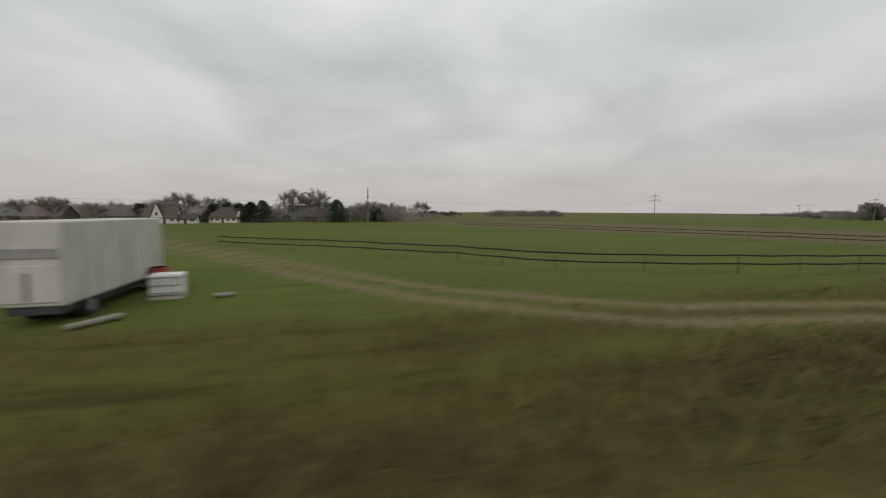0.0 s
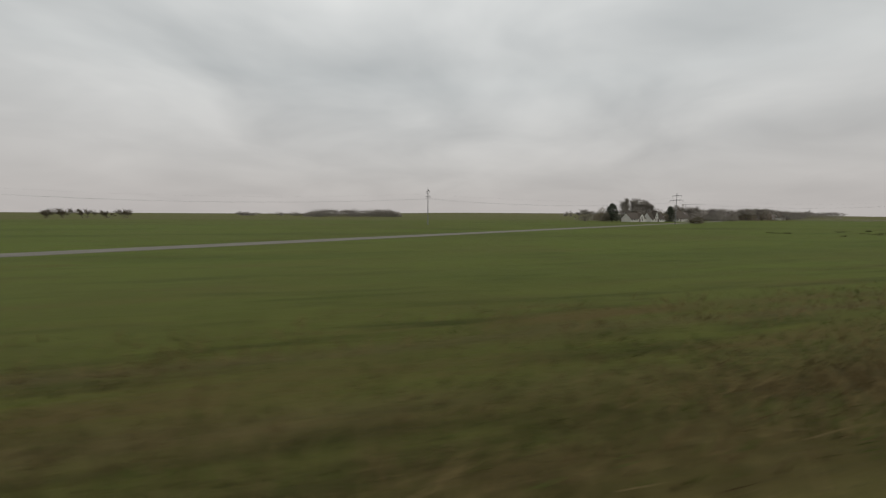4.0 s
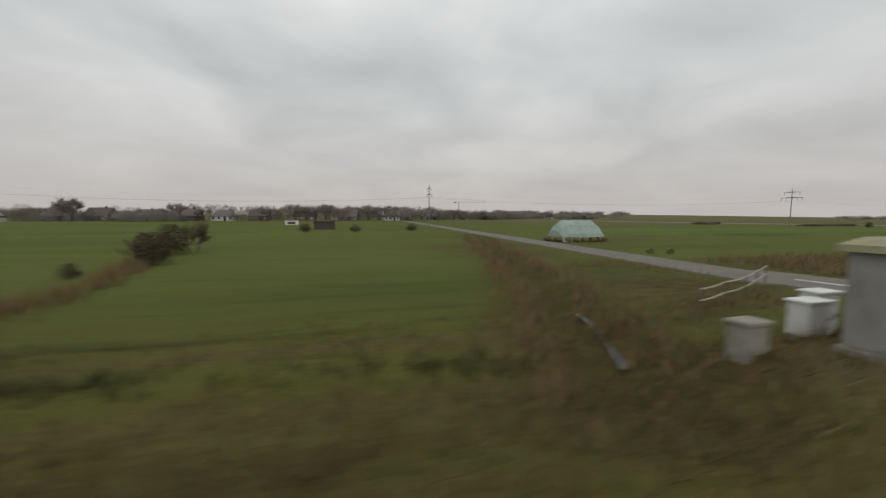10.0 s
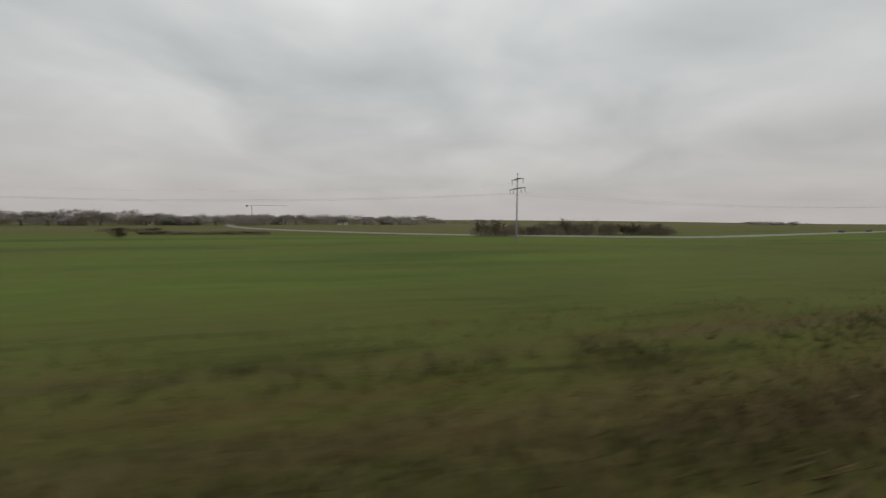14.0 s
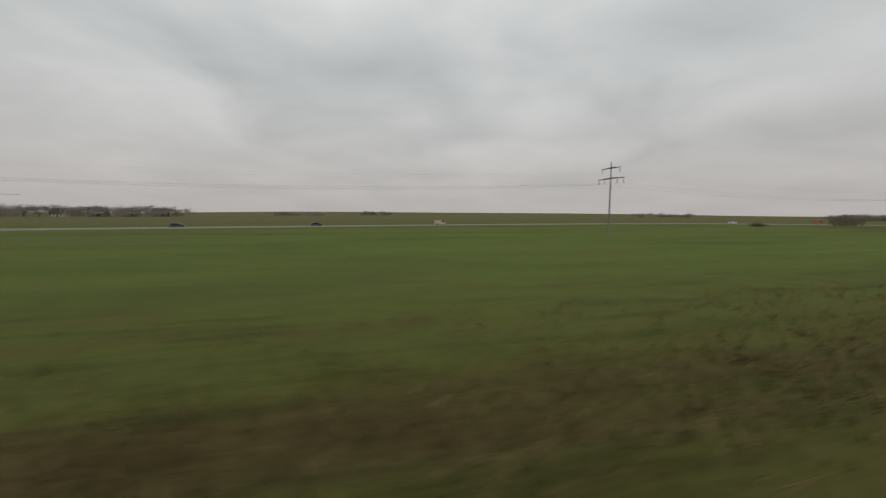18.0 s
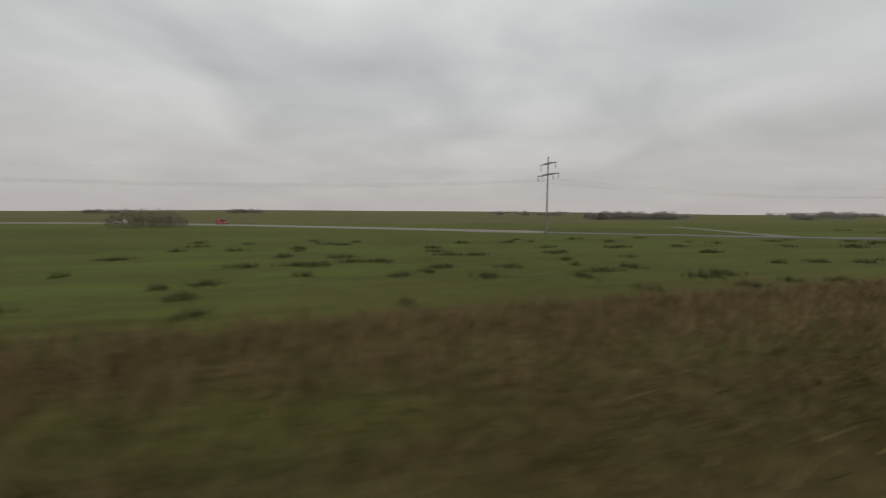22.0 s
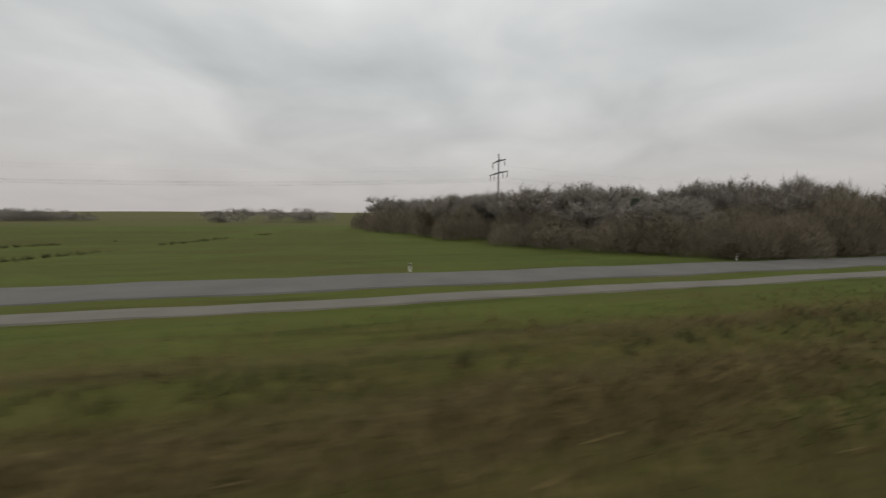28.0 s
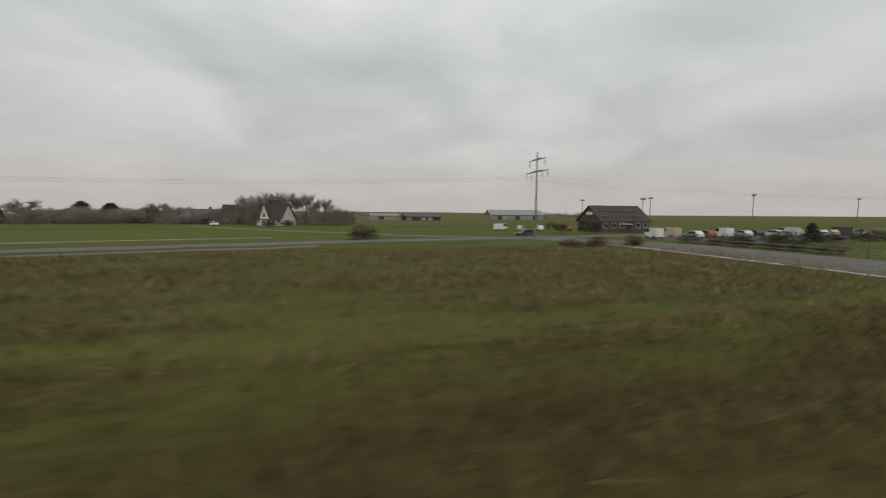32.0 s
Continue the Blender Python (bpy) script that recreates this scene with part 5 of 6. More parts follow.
blades("dry_grass", 150000, -25, 1330, 2.2, 9.5, lambda x, y: off_road(x, y) * np.clip(zones(x, y)[..., 0] * 1.1, 0.14, 1), 0.27, 0.014, M["dry_blade"], "dry brown grass on the railway bank", 1, 0.6, 5, 0.26)
blades("green_grass", 90000, -25, 1330, 2.2, 9.5, lambda x, y: off_road(x, y) * np.clip(0.9 + 0.1 * span(x, 470, 790) - zones(x, y)[..., 0] * 0.7 - zones(x, y)[..., 3], 0, 1) * (1 - 0.9 * soft_step(y, 4.6, 7.0)), 0.16, 0.014, M["green_blade"], "rough green grass on the railway bank", 2, 0.6, 6, 0.3)


def reed_zone(x, y):
    k = 0.3 * span(x + 0.4 * y, 416, 437, 2.5) * span(y, 4.8, 18, 0.8)
    k = np.maximum(k, 0.9 * np.exp(-(line_far(x, y, ((283.3, 43), (283.8, 18), (283.6, 8.4))) / 0.55) ** 4))
    k = np.maximum(k, 0.9 * np.exp(-(line_far(x, y, ((214.3, 5.8), (210.4, 18.5))) / 0.7) ** 4))
    e = np.hypot((x - POND[0]) / POND[2], (y - POND[1]) / POND[3])
    k = np.maximum(k, 0.75 * np.exp(-((e - 1.14) / 0.14) ** 2) * np.where(y > 12.5, 1, 0.55))
    k = np.maximum(k, np.exp(-(((x - 301.9) / 1.9) ** 2 + ((y - 13.2) / 0.9) ** 2) ** 2))
    k = np.maximum(k, 0.7 * np.exp(-((line_far(x, y, STREAM_A) - 1.1) / 0.5) ** 2))
    k = np.maximum(k, 0.8 * np.exp(-(line_far(x, y, ((385.8, 28), (388.2, 15), (388.4, 8.6))) / 0.6) ** 4))
    k = np.maximum(k, 0.7 * np.exp(-((line_far(x, y, STREAM_B) - 1.2) / 0.6) ** 2))
    k = np.maximum(k, 0.35 * span(x, 848, 985, 5) * span(y, 5.0, 9.4, 0.7))
    k = np.maximum(k, 0.4 * span(x, 1232, 1252, 3) * span(y, 11.5, 16, 1))
    k = np.maximum(k, 0.3 * span(x, 432, 462, 3) * span(y, 9.5, 14, 1))
    return k * (off_road(x, y) | (np.hypot((x - 301.9) / 2.4, (y - 13.2) / 1.2) < 1))


for a, b, lo, hi, n in ((408, 445, 4.4, 19, 9000), (208, 217, 5.5, 19.5, 1600), (280, 312, 8, 44, 14000), (396, 412, 4.6, 40, 5000), (384, 390, 8, 29, 2500), (846, 990, 4.6, 9.8, 12000), (1225, 1255, 5.5, 17, 4500), (430, 465, 9, 15, 2500)):
    blades("reeds", n, a, b, lo, hi, reed_zone, 0.55, 0.014, M["reed"], "stand of brown dry reeds", int(a), 0.22, 6, 0.12)

for i in range(84):
    u = plant_rng.random()
    plant("bush" if i % 7 == 0 else "scrub" if i % 5 == 0 else "bramble", 309.5 + 32 * u, plant_rng.uniform(3.2, 6.2), plant_rng.uniform(1.6, 2.6), plant_rng.uniform(0.8, 1.5), "low brown bramble thicket beside the line", "brambles beside the line")
for i in range(26):
    plant("bramble", 315.8 + 0.62 * i + plant_rng.uniform(-0.4, 0.4), plant_rng.uniform(2.5, 3.1), plant_rng.uniform(1.2, 1.8), plant_rng.uniform(0.4, 0.75), "low brown bramble thicket beside the line", "brambles beside the line")
for i in range(14):
    plant("bramble", 315.6 + 0.75 * i + plant_rng.uniform(-0.3, 0.3), plant_rng.uniform(2.0, 2.4), plant_rng.uniform(1.0, 1.3), plant_rng.uniform(0.3, 0.45), "low brown bramble thicket beside the line", "brambles beside the line")
for a, b, hi, n, k, h in ((1181, 1216, 6.0, 24000, 0.8, 0.4), (1214, 1248, 5.6, 20000, 0.42, 0.32), (468, 604, 4.4, 36000, 0.2, 0.24), (98, 140, 4.8, 12000, 0.3, 0.24), (79, 89, 6.4, 6000, 0.14, 0.2)):
    blades("dark_grass", n, a, b, 1.9, hi, lambda x, y: off_road(x, y) * span(x, a, b, 2) * (1 - soft_step(y, hi - 1.6, hi)) * k * (0.8 + 0.5 * ripple(x, 1.6 * y, 0.6)), h, 0.02, M["dark_blade"], "matted dark brown dead grass on the railway bank", int(a) + 3, 0.6, 5, 0.22)
blades("reeds", 17000, 1226, 1254, 10, 20, lambda x, y: off_road(x, y) * 0.9 * np.exp(-(((x - 1238.5) / 8) ** 2 + ((y - 14.8 - 0.25 * (x - 1238.5)) / 2.1) ** 2) ** 2), 0.5, 0.018, M["pale_reed"], "pale straw-coloured reed bed in the fallow meadow", 45, 0.3, 6, 0.14)
blades("tall_dry_grass", 34000, 1215, 1335, 6.5, 29, lambda x, y: off_road(x, y) * np.clip(zones(x, y)[..., 0] * 1.2, 0.05, 1), 0.26, 0.02, M["pale_blade"], "long dry mottled grass of the fallow meadow", 41, 0.6, 5, 0.25)
blades("tall_dry_grass", 9000, 412, 470, 6.5, 18, lambda x, y: off_road(x, y) * np.clip(zones(x, y)[..., 0] * 1.2, 0.05, 1), 0.26, 0.02, M["pale_blade"], "long dry mottled grass between the fields", 42, 0.6, 5, 0.25)
blades("tall_dry_grass", 10000, 764, 850, 4.5, 7.6, lambda x, y: off_road(x, y) * np.clip(zones(x, y)[..., 0] * 1.1, 0.0, 1), 0.27, 0.016, M["reed"], "strip of reddish dry grass along the line", 44, 0.6, 5, 0.25)
blades("tall_dry_grass", 9000, 60, 125, 5, 12.5, lambda x, y: off_road(x, y) * np.clip(zones(x, y)[..., 0] * 1.1, 0.05, 1), 0.26, 0.018, M["pale_blade"], "long dry mottled grass beside the farm track", 43, 0.6, 5, 0.25)


def clumps(seed, cells):
    rng = np.random.RandomState(seed)
    return [(rng.uniform(a, b), rng.uniform(lo, hi), rng.uniform(0.25, 0.9), rng.uniform(0.15, 0.4)) for a, b, lo, hi, n in cells for _ in range(n)]


pts_a = clumps(31, ((842, 930, 10, 20, 60), (842, 925, 20, 36, 60), (815, 842, 10, 30, 30), (214, 250, 14, 44, 24), (262, 282, 12, 30, 2)))
rush_rng = np.random.RandomState(8)
rush_v, rush_f = [], []
for cx, cy, rx, ry in pts_a:
    for _ in range(int(120 * rx * (1 if cy < 24 else 0.7))):
        x, y = cx + rush_rng.normal(0, rx * 0.5), cy + rush_rng.normal(0, ry * 0.95)
        if not bool(off_road(np.array(x), np.array(y))):
            continue
        z, h, a = land(x, y) - 0.02, 0.24 * rush_rng.uniform(0.5, 1.3), rush_rng.uniform(0, 6.28)
        b = len(rush_v)
        rush_v += [(x - 0.03 * math.cos(a), y - 0.03 * math.sin(a), z), (x + 0.03 * math.cos(a), y + 0.03 * math.sin(a), z), (x + rush_rng.normal(0, 0.08), y + rush_rng.normal(0, 0.08), z + h)]
        rush_f.append((b, b + 1, b + 2))
tagged(part("rush_tussocks", (rush_v, rush_f), M["rush"]), "dark green rush tussocks dotted over the wet meadow", "rushes", kind="stuff")


def ditch_zone(x, y):
    along = span(x, 190, 296) + span(x, 318, 399) + 0.8 * span(x, 432, 470) + 0.8 * span(x, 815, 842) + 0.5 * span(x, 990, 1180, 12) + 0.6 * span(x, 470, 620, 8)
    return np.clip(along, 0, 1) * np.exp(-((y - 6.35 - 0.25 * np.sin(x * 0.31)) / 0.55) ** 4) * (0.55 + 0.45 * ripple(x, y, 1.7)) * off_road(x, y)


blades("ditch_rushes", 26000, 188, 1190, 5.4, 7.4, ditch_zone, 0.3, 0.018, M["rush"], "dark rushes and wet grass in the trackside ditch", 77, 0.4, 7, 0.1)
# shallow drains across the meadows by the road
drain_v, drain_f = [], []
for i in range(13):
    x0, y0 = 940 + 12.5 * i + rush_rng.uniform(-3, 3), 20.5 + rush_rng.uniform(0, 3)
    x1, y1 = x0 + rush_rng.uniform(8, 26), y0 + rush_rng.uniform(18, 34)
    for _ in range(420):
        u = rush_rng.random_sample()
        if math.sin(u * 14 + i) < -0.35:
            continue
        x, y = x0 + (x1 - x0) * u + rush_rng.normal(0, 0.35), y0 + (y1 - y0) * u + rush_rng.normal(0, 0.35)
        if 1112 < x < 1175:
            continue
        z, h, a = land(x, y) - 0.02, 0.22 * rush_rng.uniform(0.5, 1.3), rush_rng.uniform(0, 6.28)
        b = len(drain_v)
        drain_v += [(x - 0.06 * math.cos(a), y - 0.06 * math.sin(a), z), (x + 0.06 * math.cos(a), y + 0.06 * math.sin(a), z), (x + rush_rng.normal(0, 0.1), y + rush_rng.normal(0, 0.1), z + h)]
        drain_f.append((b, b + 1, b + 2))
tagged(part("drain_rushes", (drain_v, drain_f), M["rush"]), "dark rushes along the drains of the meadow", "rushes", kind="stuff")


# ---- water ----
def pool(name, cx, cy, rx, ry, z, label, n=40, wob=0.12, seed=0):
    vs = [(cx + rx * math.cos(a) * (1 + wob * math.sin(3 * a + seed) + wob * 0.6 * math.sin(5 * a + 2 * seed)), cy + ry * math.sin(a) * (1 + wob * math.sin(4 * a + seed)), z) for a in (2 * math.pi * k / n for k in range(n))]
    return tagged(part(name, (vs, [tuple(range(n))]), M["water"]), label, "water", kind="structure")


pool("water_pond", 302.6, 12.9, 6.6, 3.1, -0.17, "small grey pond with a reedy islet reflecting the sky", 48, 0.02)
for i, (cx, cy, rx, ry) in enumerate(((803.6, 10.7, 1.3, 0.2), (802.4, 11.6, 0.7, 0.18), (801.2, 12.4, 0.8, 0.16), (805.2, 10.1, 0.8, 0.3), (799.6, 12.9, 0.5, 0.15), (796.9, 13.2, 0.7, 0.14), (797.2, 31, 0.9, 0.5))):
    pool("water_puddle", cx, cy, rx * 0.8, ry * 0.55, float(np.max(land_at(np.array([cx - rx, cx, cx + rx, cx, cx]), np.array([cy, cy, cy, cy - ry, cy + ry])))) + 0.012, "rain puddle in the field gateway", 20, 0.18, i)


def stream(pts, w, z, label):
    vs, fs = [], []
    for i, p in enumerate(pts):
        d = (Vector(pts[min(i + 1, len(pts) - 1)]) - Vector(pts[max(0, i - 1)])).normalized()
        for s in (-1, 1):
            vs.append((p[0] - d.y * s * w[i], p[1] + d.x * s * w[i], z))
        if i:
            fs.append((2 * i - 2, 2 * i - 1, 2 * i + 1, 2 * i))
    return tagged(part("water_stream", (vs, fs), M["water"]), label, "water", kind="structure")


stream(((402.7, 9.6), (402.3, 8.2), (401.8, 7.0), (401.4, 6.1), (401.2, 5.75)), (0.05, 0.10, 0.15, 0.2, 0.2), -0.28, "narrow drainage stream between the fields")
stream(STREAM_B, (0.06, 0.08, 0.1, 0.14), -0.27, "narrow drainage stream running to the line")


# ---- the siding ----
def rails(x0, x1, y, label, joined):
    t = thing("siding_track", x0, y, 0, 0, label, "railway track")
    t.matrix_world = Matrix.Identity(4)
    for off in (0.0, -0.86):
        vs, fs = [], []
        n = int((x1 - x0) / 2)
        prof = ((-0.05, 0.0), (0.05, 0.0), (0.05, 0.02), (0.012, 0.035), (0.012, 0.08), (0.032, 0.09), (0.032, 0.12), (-0.032, 0.12), (-0.032, 0.09), (-0.012, 0.08), (-0.012, 0.035), (-0.05, 0.02))
        for i in range(n + 1):
            x = x0 + (x1 - x0) * i / n
            yy = y + off - joined * (soft_step(x, x1 - 26, x1) + 1 - soft_step(x, x0, x0 + 14))
            for a, z in prof:
                vs.append((x, yy + a, 0.545 + z))
            if i:
                b = (i - 1) * 12
                fs += [(b + k, b + (k + 1) % 12, b + 12 + (k + 1) % 12, b + 12 + k) for k in range(12)]
        part("rail", (vs, fs), M["rail_top"], t)
    sleeper = None
    for i in range(int((x1 - x0) / 1.2)):
        x = x0 + 0.6 + i * 1.2
        yy = y - 0.43 - joined * float(soft_step(np.array(x), x1 - 26, x1) + 1 - soft_step(np.array(x), x0, x0 + 14))
        if sleeper is None:
            sleeper = part("sleeper", box(B(), -0.08, 0.08, -0.7, 0.62, -0.06, 0.05, 0.01), M["dark_wood"], t)
            sleeper.location = (x, yy, 0.495)
        else:
            o = new("sleeper", sleeper.data)
            o.parent, o.location = t, (x, yy, 0.495)
    return t


rails(772, 862, 2.32, "pale worn rails of the passing loop on dark sleepers", 1.6)
cable = thing("signal_cable", 1222, 2.9, 0, 0, "thin grey signal cable lying along the bank", "cable")
cable.matrix_world = Matrix.Identity(4)
for i in range(10):
    xa, xb = 1229.4 + 2.1 * i, 1229.4 + 2.1 * (i + 1)
    part("length", tube(B(), (xa, 2.9, land(xa, 2.9) + 0.12), (xb, 2.9, land(xb, 2.9) + 0.12), 0.006, 0.006, 6), M["rubber"], cable)


# ---- straw bales ----
def bale(x, y, r, ln, turn, label, z=None, group="straw bales in rows"):
    t = thing("straw_bale", x, y, land(x, y) + r - 0.03 if z is None else z, turn, label, "straw bale", group)
    rng = random.Random(int(x * 31 + y * 17))
    n, rings = 22, ((-0.5, 0.9), (-0.47, 0.965), (-0.42, 1.0), (-0.2, 1.0), (0.0, 0.985), (0.2, 1.0), (0.42, 1.0), (0.47, 0.965), (0.5, 0.9))
    vs, fs = [], []
    for u, k in rings:
        for i in range(n):
            a = 2 * math.pi * i / n
            sag = 1 - 0.06 * max(0, -math.sin(a)) + 0.012 * math.sin(5 * a + x)
            vs.append((u * ln, math.cos(a) * r * k * (1.02), math.sin(a) * r * k * sag))
    for j in range(len(rings) - 1):
        fs += [(j * n + i, j * n + (i + 1) % n, (j + 1) * n + (i + 1) % n, (j + 1) * n + i) for i in range(n)]
    part("roll", (vs, fs), M["straw"], t, smooth=True)
    for s in (-1, 1):
        ev = [(s * ln * 0.497, math.cos(2 * math.pi * i / n) * r * 0.87, math.sin(2 * math.pi * i / n) * r * 0.87) for i in range(n)] + [(s * ln * 0.46, 0, 0)]
        part("end_face", (ev, [(i, (i + 1) % n, n) for i in range(n)]), M["straw_end"], t, "brown coiled straw end")
    return t


ROW = "pale round straw bale in a long row beside the field"
for i in range(23):
    u = i / 22
    bale(750.4 + 13.9 * u, 5.65 + 1.05 * u ** 0.9 + 0.06 * math.sin(i * 2.1), 0.49 - 0.025 * math.sin(i * 1.7) - (0.07 if i == 1 else 0), 0.615, 4 + 4 * math.sin(i * 1.3), ROW)
for i in range(7):
    bale(593.1 + 0.64 * i + (0.35 if i > 2 else 0), 4.5 + 0.02 * i, 0.405 - 0.02 * math.sin(i * 2.3), 0.62, 4 * math.sin(i * 2), ROW)
for i in range(8):
    bale(593.8 + 0.63 * i + (0.3 if i else -0.2), 5.9 + 0.05 * i, 0.43 - 0.03 * math.sin(i * 1.9), 0.62, 5 * math.sin(i * 1.7), ROW)
bale(598.7, 4.9, 0.46, 0.7, 40, "round straw bale turned across, its coiled end showing")
bale(599.6, 6.2, 0.46, 0.7, 30, "round straw bale turned across, its coiled end showing")
for x, y in ((418.2, 21.6), (416.9, 22.0), (431.7, 8.0)):
    bale(x, y, 0.26 if y < 9 else 0.2, 0.45, 116 if y < 9 else 62, "single weathered bale lying in the reeds", group="single bales")

# ---- the silage tent under its green cover ----
tent = thing("covered_straw_stack", 419.7, 34.8, None, 6, "long straw stack under a pale green tarpaulin, ringed by bales", "haystack", "", (0.62, 0.64, 0.86))
sec = [(-2.6, 0), (-2.2, 0.9), (-1.2, 1.9), (0, 2.45), (1.2, 1.9), (2.2, 0.9), (2.6, 0)]
tv, tf = [], []
for j, (u, k) in enumerate(((-4.2, 0.55), (-3.7, 0.85), (-3.0, 1.0), (-1.5, 0.98), (0, 1.0), (1.5, 0.97), (3.0, 1.0), (3.7, 0.85), (4.2, 0.55))):
    for a, z in sec:
        tv.append((u, a * (0.75 + 0.25 * k), z * k))
    if j:
        b = (j - 1) * 7
        tf += [(b + i, b + i + 1, b + 8 + i, b + 7 + i) for i in range(6)]
tf += [tuple(range(7)), tuple(range(62, 55, -1))]
part("tarpaulin", (tv, tf), M["green_tarp"], tent)
for i in range(22):
    a = 2 * math.pi * i / 22
    bx, by = 419.7 + 3.0 * math.cos(a), 34.8 + 2.2 * math.sin(a)
    bale(bx, by, 0.27, 0.6, math.degrees(a) + 90, "old bale holding down the tarpaulin's edge", group="bales round the covered stack")


# ---- level crossings ----
def relay_hut(x, y, w, d, h, turn, label, disc=False):
    t = thing("relay_hut", x, y, None, turn, label, "relay hut")
    part("plinth", box(B(), -w / 2 - 0.06, w / 2 + 0.06, -d / 2 - 0.06, d / 2 + 0.06, -0.5, 0.12, 0.01), M["concrete"], t)
    part("wall", box(B(), -w / 2, w / 2, -d / 2, d / 2, 0.12, h, 0.02), M["grey_panel"], t)
    v, f = prism([(-w / 2 - 0.1, h), (w / 2 + 0.1, h), (w / 2 + 0.08, h + 0.1), (w * 0.22, h + 0.2), (-w * 0.22, h + 0.2), (-w / 2 - 0.08, h + 0.1)], -d / 2 - 0.1, d / 2 + 0.1)
    part("roof", (v, f), M["moss"], t, "pale mossy concrete roof")
    dr = part("door", box(B(), w * 0.12, w * 0.40, -d / 2 - 0.03, -d / 2 + 0.01, 0.2, h * 0.82, 0.01), M["concrete"], t)
    part("handle", box(B(), w * 0.15, w * 0.17, -d / 2 - 0.06, -d / 2 - 0.03, h * 0.45, h * 0.52), M["steel"], dr)
    part("canopy", box(B(), w * 0.10, w * 0.42, -d / 2 - 0.14, -d / 2, h * 0.83, h * 0.86), M["concrete"], t)
    if disc:
        part("painted_disc", tube(B(), (-w * 0.28, -d / 2 - 0.012, h * 0.52), (-w * 0.28, -d / 2 + 0.01, h * 0.52), 0.28, 0.28, 24), M["slate"], t, "dark round painted patch")
        for i in range(9):
            z = h * (0.18 + 0.085 * i)
            x0 = -w * (0.44 if i % 3 else 0.1)
            part("painted_bar", box(B(), x0, x0 + w * (0.2 + 0.05 * (i % 2)), -d / 2 - 0.012, -d / 2 + 0.005, z, z + 0.05), M["steel"], t, "faded dark paint stroke")
    return t


def cabinet(x, y, w, d, h, turn=0):
    t = thing("cabinet", x, y, None, turn, "white metal trackside cabinet on a concrete foot", "cabinet", "cabinets of the level crossings")
    part("foot", box(B(), -w / 2 + 0.03, w / 2 - 0.03, -d / 2 + 0.03, d / 2 - 0.03, -0.4, 0.1), M["concrete"], t)
    part("body", box(B(), -w / 2, w / 2, -d / 2, d / 2, 0.1, h - 0.05, 0.015), M["white_panel"], t)
    part("lid", box(B(), -w / 2 - 0.04, w / 2 + 0.04, -d / 2 - 0.04, d / 2 + 0.04, h - 0.05, h, 0.015), M["white_panel"], t)
    dr = part("door", box(B(), -w / 2 + 0.05, w / 2 - 0.05, -d / 2 - 0.012, -d / 2 + 0.005, 0.15, h - 0.1), M["white_panel"], t)
    part("lock", box(B(), w * 0.3, w * 0.36, -d / 2 - 0.03, -d / 2 - 0.012, h * 0.5, h * 0.6), M["steel"], dr)
    return t


def crossing_signal(x, y, h, turn=0):
    t = thing("crossing_signal", x, y, None, turn, "black level-crossing light signal on a grey post", "signal", "signals of the level crossings")
    part("post", tube(B(), (0, 0, -0.4), (0, 0, h - 0.1), 0.07, 0.07, 10), M["steel"], t)
    bd = part("backboard", box(B(), -0.2, 0.2, -0.05, 0.05, h - 0.85, h, 0.03), M["dark_paint"], t)
    for k in (0.22, 0.58):
        part("lamp", tube(B(), (0, -0.05, h - k), (0, -0.13, h - k), 0.09, 0.10, 14), M["dark_paint"], bd)
        part("lamp_glass", tube(B(), (0, -0.055, h - k), (0, -0.065, h - k), 0.075, 0.075, 14), M["tail"], bd)
    part("bell", tube(B(), (0.13, 0, h), (0.13, 0, h + 0.16), 0.09, 0.05, 12), M["steel"], t)
    part("cross_board", box(B(), -0.03, 0.03, -0.02, 0.0, h - 1.3, h - 0.88), M["white_panel"], t)
    return t


def barrier(x, y, ln, turn):
    t = thing("crossing_barrier", x, y, None, turn, "white and red barrier arm across the level crossing", "barrier", "barriers of the level crossings")
    part("drive_box", box(B(), -0.2, 0.2, -0.18, 0.18, -0.4, 0.85, 0.03), M["grey_panel"], t)
    part("counterweight", box(B(), -0.75, -0.2, -0.06, 0.06, 0.58, 0.78, 0.02), M["dark_paint"], t)
    n = 7
    for i in range(n):
        part("arm_stripe", tube(B(), (0.2 + ln * i / n, -0.02, 0.7), (0.2 + ln * (i + 1) / n, -0.02, 0.7), 0.055, 0.055, 10), M["red_paint" if i in (2, 5) else "white_panel"], t)
    return t


relay_hut(96.9, 2.15, 1.9, 1.0, 1.75, 0, "pale grey concrete relay hut beside the level crossing")
cabinet(96.0, 4.9, 0.8, 0.4, 1.05)
cabinet(97.5, 3.95, 1.3, 0.45, 0.9)
crossing_signal(96.6, 3.9, 3.1, 10)
crossing_signal(88.8, 2.6, 2.3, 10)
barrier(88.2, 2.5, 1.6, 180)
board = thing("notice_board", 102.8, 3.4, None, -8, "white trackside board with dark illegible strokes", "sign")
part("panel", box(B(), -0.36, 0.36, -0.02, 0.02, 0.12, 0.92, 0.01), M["white_panel"], board)
for i in range(5):
    part("stroke", box(B(), -0.26 + 0.04 * i, 0.1 + 0.05 * i, -0.03, -0.021, 0.25 + 0.13 * i, 0.29 + 0.13 * i, 0, (0.12, 0)), M["dark_paint"], board)
for s in (-0.3, 0.3):
    part("post", tube(B(), (s, 0.04, -0.4), (s, 0.04, 0.95), 0.03, 0.03, 8), M["steel"], board)
relay_hut(403.9, 3.45, 1.6, 0.7, 1.5, -2, "pale concrete relay hut with faded graffiti beside the level crossing", True)
cabinet(403.95, 4.75, 0.55, 0.34, 0.72)
